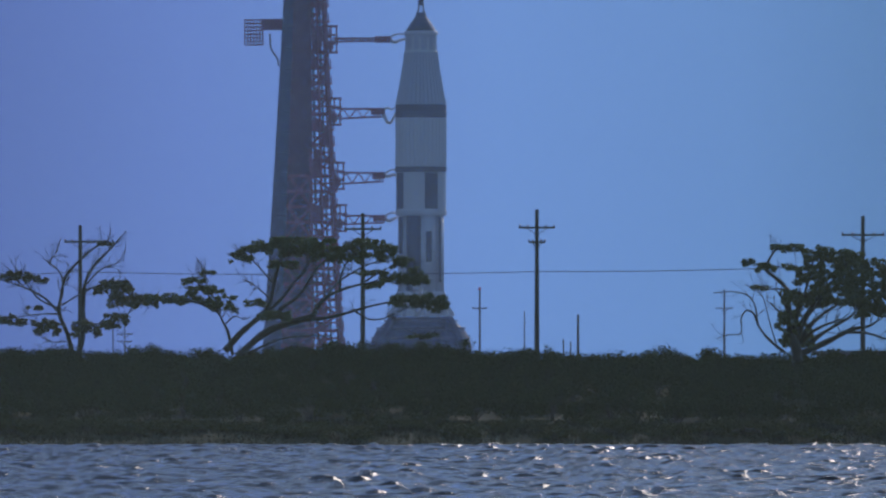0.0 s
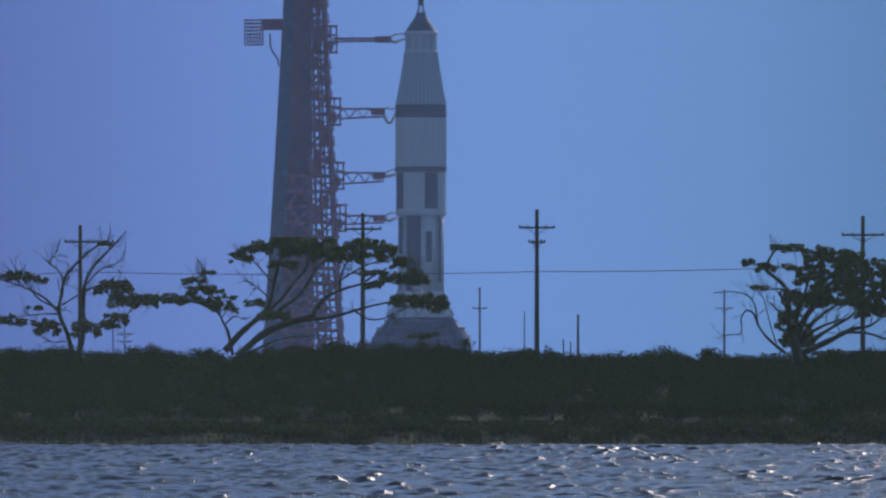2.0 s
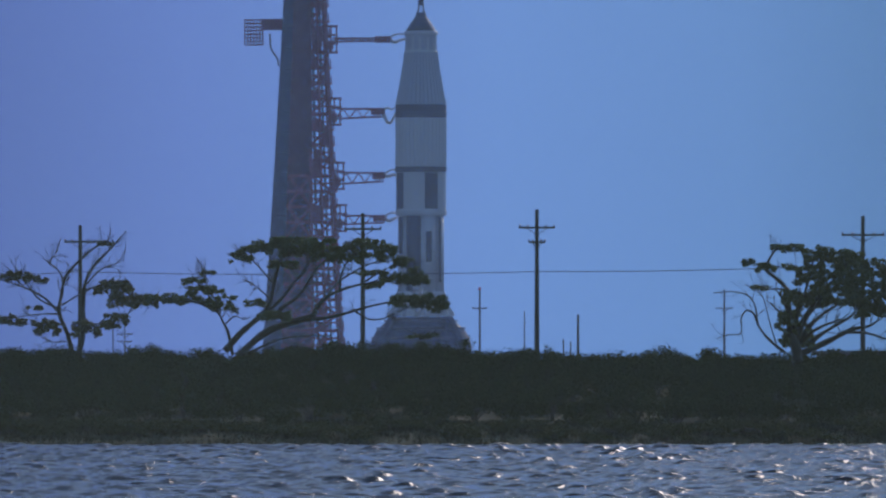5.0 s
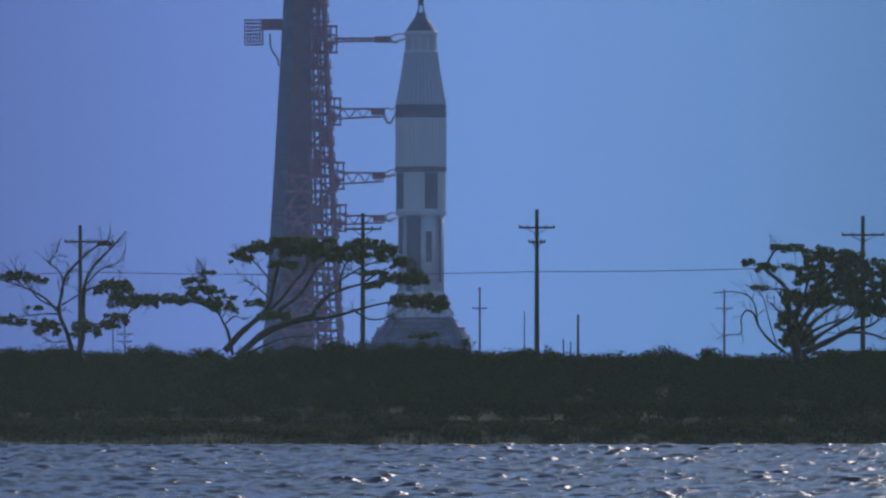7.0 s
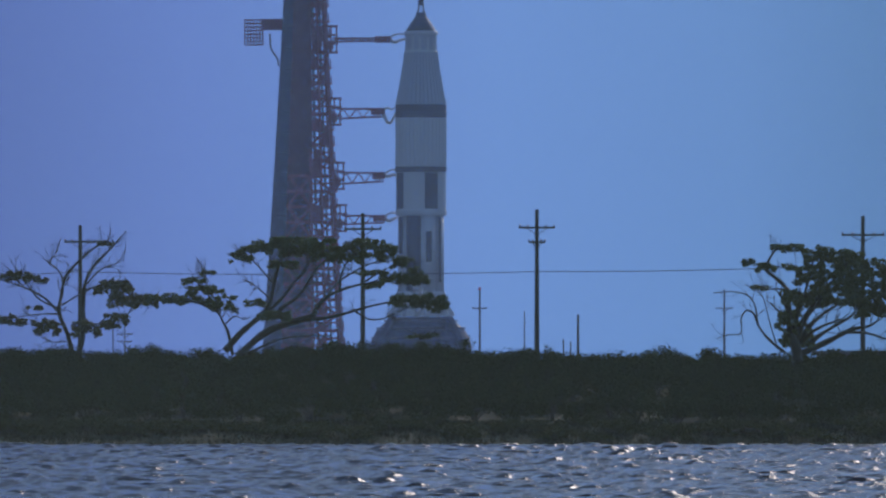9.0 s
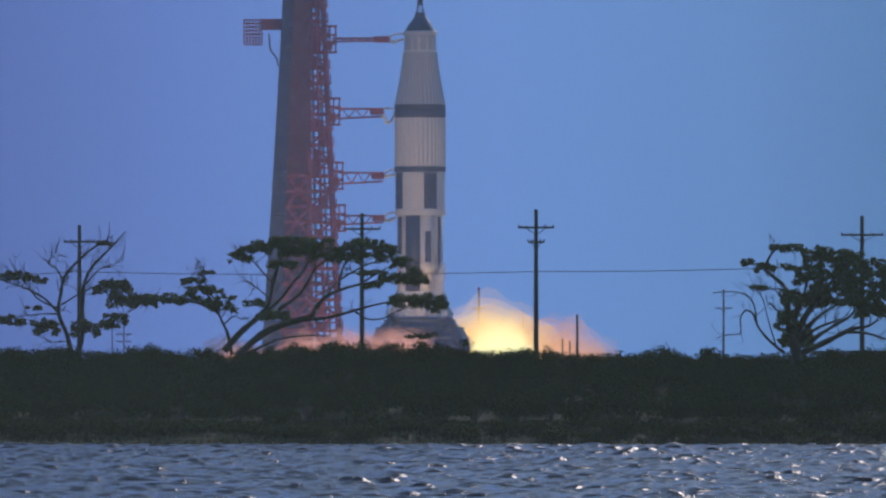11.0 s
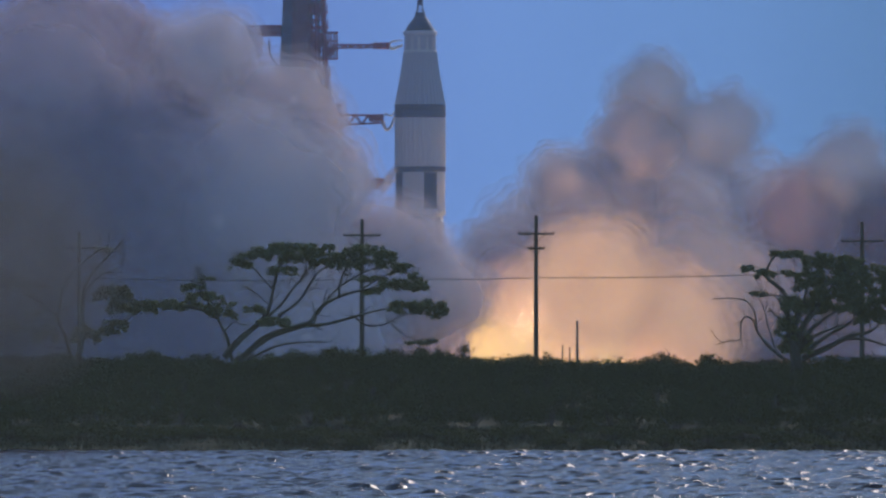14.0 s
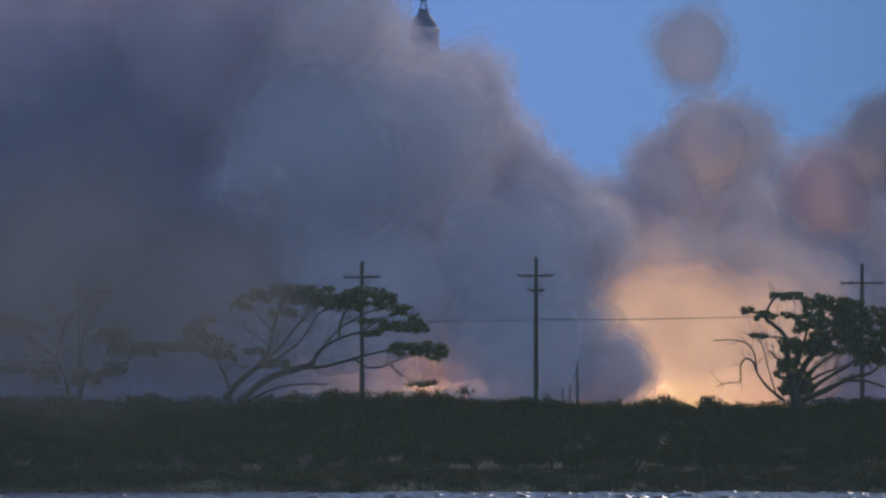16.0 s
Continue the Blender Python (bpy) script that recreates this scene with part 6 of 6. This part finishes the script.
    walk(PUFFS[62], [(0, pose(7.07, 2022, -7.81, 0, 0, 0)), (10.5, pose(7.07, 2022, -7.81, 0, 0, 0)), (11.2, pose(12.22, 2022, 0.76, 0, -4, 0)), (12, pose(14.43, 2022, 0.76, 0, -9, 0)), (13, pose(15.9, 2022, 0.76, 0, -15, 0)), (14, pose(17.38, 2022, 0.76, 0, -21, 0)), (15, pose(24.74, 2022, 0.76, 0, -27, 0)), (16, pose(32.84, 2022, 0.76, 0, -33, 0))])
    walk(PUFFS[63], [(0, pose(8.55, 2024, -7.82, 0, 0, 0)), (10.6, pose(8.55, 2024, -7.82, 0, 0, 0)), (11.4, pose(20.34, 2024, -0.27, 0, 6, 0)), (12, pose(25.5, 2024, -0.27, 0, 10, 0)), (13, pose(26.24, 2024, -0.27, 0, 17, 0)), (14, pose(26.97, 2024, -0.27, 0, 24, 0)), (15, pose(32.87, 2024, -0.27, 0, 31, 0)), (16, pose(40.24, 2024, -0.27, 0, 38, 0))])
    walk(PUFFS[64], [(0, pose(2.61, 2006, -7.62, 0, 0, 0)), (10.5, pose(2.61, 2006, -7.62, 0, 0, 0)), (11.2, pose(6.96, 2006, 0.81, 0, -4, 0)), (12, pose(8.41, 2006, 0.81, 0, -9, 0)), (13, pose(9.86, 2006, 0.81, 0, -15, 0)), (14, pose(12.76, 2006, 0.81, 0, -21, 0)), (15, pose(21.47, 2006, 0.81, 0, -27, 0)), (16, pose(30.17, 2006, 0.81, 0, -33, 0))])
    walk(PUFFS[65], [(0, pose(-10.53, 1996, -3.33, 0, 0, 0)), (10.5, pose(-10.53, 1996, -3.33, 0, 0, 0)), (11.3, pose(-12.72, 1996, 8.36, 0, 6, 0)), (11.6, pose(-13.45, 1996, 6.9, 0, 8, 0)), (12, pose(-13.45, 1996, 3.83, 0, 10, 0)), (13, pose(-10.53, 1996, 3.1, 0, 18, 0)), (16, pose(-6.14, 1996, 4.2, 0, 38, 0))])
    walk(PUFFS[66], [(0, pose(-6.12, 1990, -3.31, 0, 0, 0)), (10.5, pose(-6.12, 1990, -3.31, 0, 0, 0)), (11.3, pose(-4.67, 1990, 9.08, 0, -5, 0)), (11.6, pose(-3.21, 1990, 7.62, 0, -7, 0)), (12, pose(-1.75, 1990, 3.83, 0, -9, 0)), (13, pose(-1.75, 1990, 3.1, 0, -15, 0)), (16, pose(-1.75, 1990, 2.74, 0, -33, 0))])
    walk(PUFFS[67], [(0, pose(-16.39, 1998, -3.34, 0, 0, 0)), (10.5, pose(-16.39, 1998, -3.34, 0, 0, 0)), (11.3, pose(-18.59, 1998, 8, 0, 6, 0)), (11.6, pose(-20.79, 1998, 7.63, 0, 8, 0)), (12, pose(-22.25, 1998, 3.83, 0, 10, 0)), (13, pose(-22.25, 1998, -0.56, 0, 18, 0)), (16, pose(-20.79, 1998, 1.27, 0, 38, 0))])
    walk(PUFFS[68], [(0, pose(4.16, 2030, -3.48, 0, 0, 0)), (10.5, pose(4.16, 2030, -3.48, 0, 0, 0)), (11.3, pose(7.88, 2030, 9.16, 0, -5, 0)), (12, pose(10.86, 2030, 4.18, 0, -9, 0)), (13, pose(10.4, 2030, 8.6, 0, -15, 0)), (14, pose(10.11, 2030, 6.5, 0, -21, 0)), (15, pose(16.81, 2030, 5.89, 0, -27, 0)), (16, pose(29.45, 2030, 5.3, 0, -33, 0))])
    walk(PUFFS[69], [(0, pose(5.65, 2030, -3.48, 0, 0, 0)), (10.6, pose(5.65, 2030, -3.48, 0, 0, 0)), (11.3, pose(14.57, 2030, 7.68, 0, 5, 0)), (12, pose(18.29, 2030, 5.67, 0, 10, 0)), (13, pose(18.29, 2030, 4.93, 0, 17, 0)), (14, pose(18.29, 2030, 5, 0, 24, 0)), (15, pose(24.24, 2030, 5.89, 0, 31, 0)), (16, pose(33.16, 2030, 6.04, 0, 38, 0))])
    walk(PUFFS[70], [(0, pose(5.65, 2030, -3.48, 0, 0, 0)), (10.6, pose(5.65, 2030, -3.48, 0, 0, 0)), (11.3, pose(24.24, 2030, 6.93, 0, -4, 0)), (12, pose(27.22, 2030, 5.3, 0, -8, 0)), (13, pose(27.22, 2030, 4.93, 0, -14, 0)), (14, pose(29.45, 2030, 4.26, 0, -20, 0)), (15, pose(32.42, 2030, 5.89, 0, -26, 0)), (16, pose(37.63, 2030, 5.3, 0, -32, 0))])
    walk(PUFFS[71], [(0, pose(-16.13, 1966, -3.21, 0, 0, 0)), (10.5, pose(-16.13, 1966, -3.21, 0, 0, 0)), (11.1, pose(-27.65, 1966, 3.99, 0, 4, 0)), (11.3, pose(-31.61, 1966, 7.45, 0, 6, 0)), (11.6, pose(-32.69, 1966, 7.23, 0, 8, 0)), (11.9, pose(-33.41, 1966, -1.77, 0, 10, 0)), (16, pose(-33.77, 1966, 4.35, 0, 38, 0))])
    walk(PUFFS[72], [(0, pose(5.65, 2030, -4.96, 0, 0, 0)), (10.8, pose(5.65, 2030, -4.96, 0, 0, 0)), (11.3, pose(6.39, 2030, 10.28, 0, -3, 0)), (12, pose(8.63, 2030, 5.67, 0, -7, 0)), (13, pose(7.14, 2030, 5.67, 0, -13, 0)), (14, pose(13.09, 2030, 6.49, 0, -19, 0)), (15, pose(20.52, 2030, 7.38, 0, -25, 0)), (16, pose(27.96, 2030, 7.53, 0, -31, 0))])
    walk(PUFFS[73], [(0, pose(-41.63, 1946, -20.23, 0, 0, 0)), (12.6, pose(-41.63, 1946, -20.23, 0, 0, 0)), (13.6, pose(-47.33, 1946, 1.92, 0, 7, 0)), (14, pose(-48.04, 1946, 4.79, 0, 10, 0)), (16, pose(-47.33, 1946, 5.78, 0, 24, 0))])
    walk(PUFFS[74], [(0, pose(-27.37, 1946, -20.23, 0, 0, 0)), (12.6, pose(-27.37, 1946, -20.23, 0, 0, 0)), (13.6, pose(-30.22, 1946, 1.92, 0, -6, 0)), (14, pose(-30.94, 1946, 4.07, 0, -8, 0)), (16, pose(-29.51, 1946, 5.78, 0, -20, 0))])
    walk(PUFFS[75], [(0, pose(-13.13, 1948, -20.26, 0, 0, 0)), (13.2, pose(-13.13, 1948, -20.26, 0, 0, 0)), (13.9, pose(-15.98, 1948, 2.4, 0, 5, 0)), (14.5, pose(-13.13, 1948, 4.29, 0, 9, 0)), (16, pose(-10.28, 1948, 5.78, 0, 20, 0))])
    walk(PUFFS[76], [(0, pose(-1.71, 1948, -20.26, 0, 0, 0)), (13.8, pose(-1.71, 1948, -19.97, 0, 0, 0)), (14.6, pose(-4.57, 1948, 3.84, 0, -5, 0)), (15, pose(-1.71, 1948, 5.64, 0, -7, 0)), (16, pose(5.42, 1948, 5.78, 0, -13, 0))])
    walk(PUFFS[77], [(0, pose(13.38, 2076, -18.88, 0, 0, 0)), (11.8, pose(13.38, 2076, -18.88, 0, 0, 0)), (12.8, pose(34.68, 2076, 1.65, 0, 7, 0)), (13.5, pose(36.2, 2076, 5.46, 0, 12, 0)), (14, pose(36.96, 2076, 7.81, 0, 15, 0)), (15, pose(38.48, 2076, 10.25, 0, 22, 0)), (16, pose(41.52, 2076, 11.16, 0, 29, 0))])
    walk(PUFFS[78], [(0, pose(13.41, 2080, -18.92, 0, 0, 0)), (12.2, pose(13.41, 2080, -18.92, 0, 0, 0)), (13.2, pose(49.22, 2080, 1.65, 0, -6, 0)), (14, pose(49.98, 2080, 7.82, 0, -11, 0)), (15, pose(50.74, 2080, 11.78, 0, -17, 0)), (16, pose(52.27, 2080, 11.93, 0, -23, 0))])
    walk(PUFFS[79], [(0, pose(7.29, 2072, -18.83, 0, 0, 0)), (11.2, pose(7.29, 2072, -18.83, 0, 0, 0)), (12, pose(16.39, 2072, 0.9, 0, 6, 0)), (13, pose(20.95, 2072, 6.97, 0, 13, 0)), (14, pose(22.47, 2072, 9.33, 0, 20, 0)), (15, pose(27.02, 2072, 11.75, 0, 27, 0)), (16, pose(33.85, 2072, 13.42, 0, 34, 0))])
    walk(PUFFS[80], [(0, pose(-55.71, 985, 12.43, 0, 0, 0)), (11, pose(-55.71, 985, 12.43, 0, 0, 0)), (13, pose(-36.95, 985, 12.43, 0, -12, 0)), (14, pose(-29.73, 985, 12.47, 0, -18, 0)), (15, pose(-26.12, 985, 12.9, 0, -24, 0)), (16, pose(-23.6, 985, 13.33, 0, -30, 0))])
    walk(PUFFS[81], [(0, pose(-51.99, 983, 10.98, 0, 0, 0)), (11.5, pose(-51.99, 983, 10.98, 0, 0, 0)), (13.5, pose(-33.63, 983, 10.98, 0, 14, 0)), (15, pose(-21.03, 983, 11.81, 0, 24, 0)), (16, pose(-14.55, 983, 12.24, 0, 32, 0))])
    walk(PUFFS[82], [(0, pose(-51.89, 981, 10.61, 0, 0, 0)), (11, pose(-51.89, 981, 10.61, 0, 0, 0)), (13, pose(-33.56, 981, 10.61, 0, -12, 0)), (14, pose(-28.17, 981, 11, 0, -18, 0)), (16, pose(-26.73, 981, 11.5, 0, -30, 0))])
    walk(PUFFS[83], [(0, pose(-3.21, 1992, 15.65, 0, 0, 0)), (9.5, pose(-3.21, 1992, 15.65, 0, 0, 0)), (10.6, pose(-2.85, 1992, 15.65, 0, 8, 0)), (11.3, pose(1.39, 1992, 18.43, 0, 13, 0)), (12, pose(0.8, 1992, 28.06, 0, 18, 0)), (12.6, pose(1.02, 1992, 18.57, 0, 22, 0)), (13, pose(1.31, 1992, 17.84, 0, 24, 0)), (13.5, pose(0.58, 1992, 22.22, 0, 28, 0)), (14, pose(-6.86, 1992, 29.74, 0, 32, 0)), (15, pose(-6.13, 1992, 20.25, 0, 38, 0)), (16, pose(-6.13, 1992, 17.48, 0, 46, 0))])
    walk(PUFFS[84], [(0, pose(-3.21, 1992, 14.19, 0, 0, 0)), (9.5, pose(-3.21, 1992, 14.19, 0, 0, 0)), (10.6, pose(-2.85, 1992, 14.19, 0, -7, 0)), (11.3, pose(1.17, 1992, 14.92, 0, -11, 0)), (12, pose(0.8, 1992, 20.76, 0, -15, 0)), (12.6, pose(0.58, 1992, 19.3, 0, -19, 0)), (13, pose(0.88, 1992, 20.03, 0, -21, 0)), (13.5, pose(-0.15, 1992, 17.11, 0, -24, 0)), (14, pose(-4.67, 1992, 23.75, 0, -27, 0)), (15, pose(-4.67, 1992, 17.33, 0, -33, 0)), (16, pose(-4.67, 1992, 16.02, 0, -39, 0))])
    walk(PUFFS[85], [(0, pose(6.35, 2016, -3.42, 0, 0, 0)), (10.5, pose(6.35, 2016, -3.42, 0, 31, 0)), (11.1, pose(8.57, 2016, 6.92, 0, 33, 0)), (11.5, pose(11.15, 2016, 8.99, 0, 34, 0)), (11.8, pose(11.52, 2016, 5.44, 0, 35, 0)), (12.2, pose(10.78, 2016, 1.75, 0, 36, 0)), (16, pose(11.52, 2016, -3.42, 0, 48, 0))])
    walk(PUFFS[86], [(0, pose(1.19, 2026, -3.46, 0, 0, 0)), (10.8, pose(1.19, 2026, -3.46, 0, -32, 0)), (11.2, pose(4.16, 2026, 10.64, 0, -33, 0)), (11.5, pose(5.27, 2026, 15.46, 0, -34, 0)), (11.8, pose(4.9, 2026, 17.32, 0, -35, 0)), (12.2, pose(4.9, 2026, 18.06, 0, -36, 0)), (13, pose(7.12, 2026, 14.35, 0, -39, 0)), (14, pose(10.83, 2026, 14.35, 0, -42, 0)), (16, pose(27.16, 2026, 11.38, 0, -48, 0))])
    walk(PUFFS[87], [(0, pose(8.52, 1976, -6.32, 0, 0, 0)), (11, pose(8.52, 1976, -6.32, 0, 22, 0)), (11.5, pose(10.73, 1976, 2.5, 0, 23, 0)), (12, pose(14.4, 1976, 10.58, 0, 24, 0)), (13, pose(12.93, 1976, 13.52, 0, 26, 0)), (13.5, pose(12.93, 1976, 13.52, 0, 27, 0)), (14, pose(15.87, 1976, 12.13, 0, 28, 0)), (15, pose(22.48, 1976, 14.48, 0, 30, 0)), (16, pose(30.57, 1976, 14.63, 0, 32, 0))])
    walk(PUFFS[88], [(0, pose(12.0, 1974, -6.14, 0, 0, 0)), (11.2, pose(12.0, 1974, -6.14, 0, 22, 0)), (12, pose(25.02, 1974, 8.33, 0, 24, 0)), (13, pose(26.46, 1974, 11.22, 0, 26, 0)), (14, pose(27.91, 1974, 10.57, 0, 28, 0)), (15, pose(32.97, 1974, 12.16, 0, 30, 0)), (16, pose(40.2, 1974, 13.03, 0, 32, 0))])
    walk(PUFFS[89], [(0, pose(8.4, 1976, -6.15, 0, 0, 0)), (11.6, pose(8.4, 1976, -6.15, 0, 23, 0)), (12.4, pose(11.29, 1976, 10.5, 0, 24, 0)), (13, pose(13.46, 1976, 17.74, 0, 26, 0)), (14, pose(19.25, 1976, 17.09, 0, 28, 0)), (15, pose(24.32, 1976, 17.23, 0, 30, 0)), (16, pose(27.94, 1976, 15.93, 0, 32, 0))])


motions()
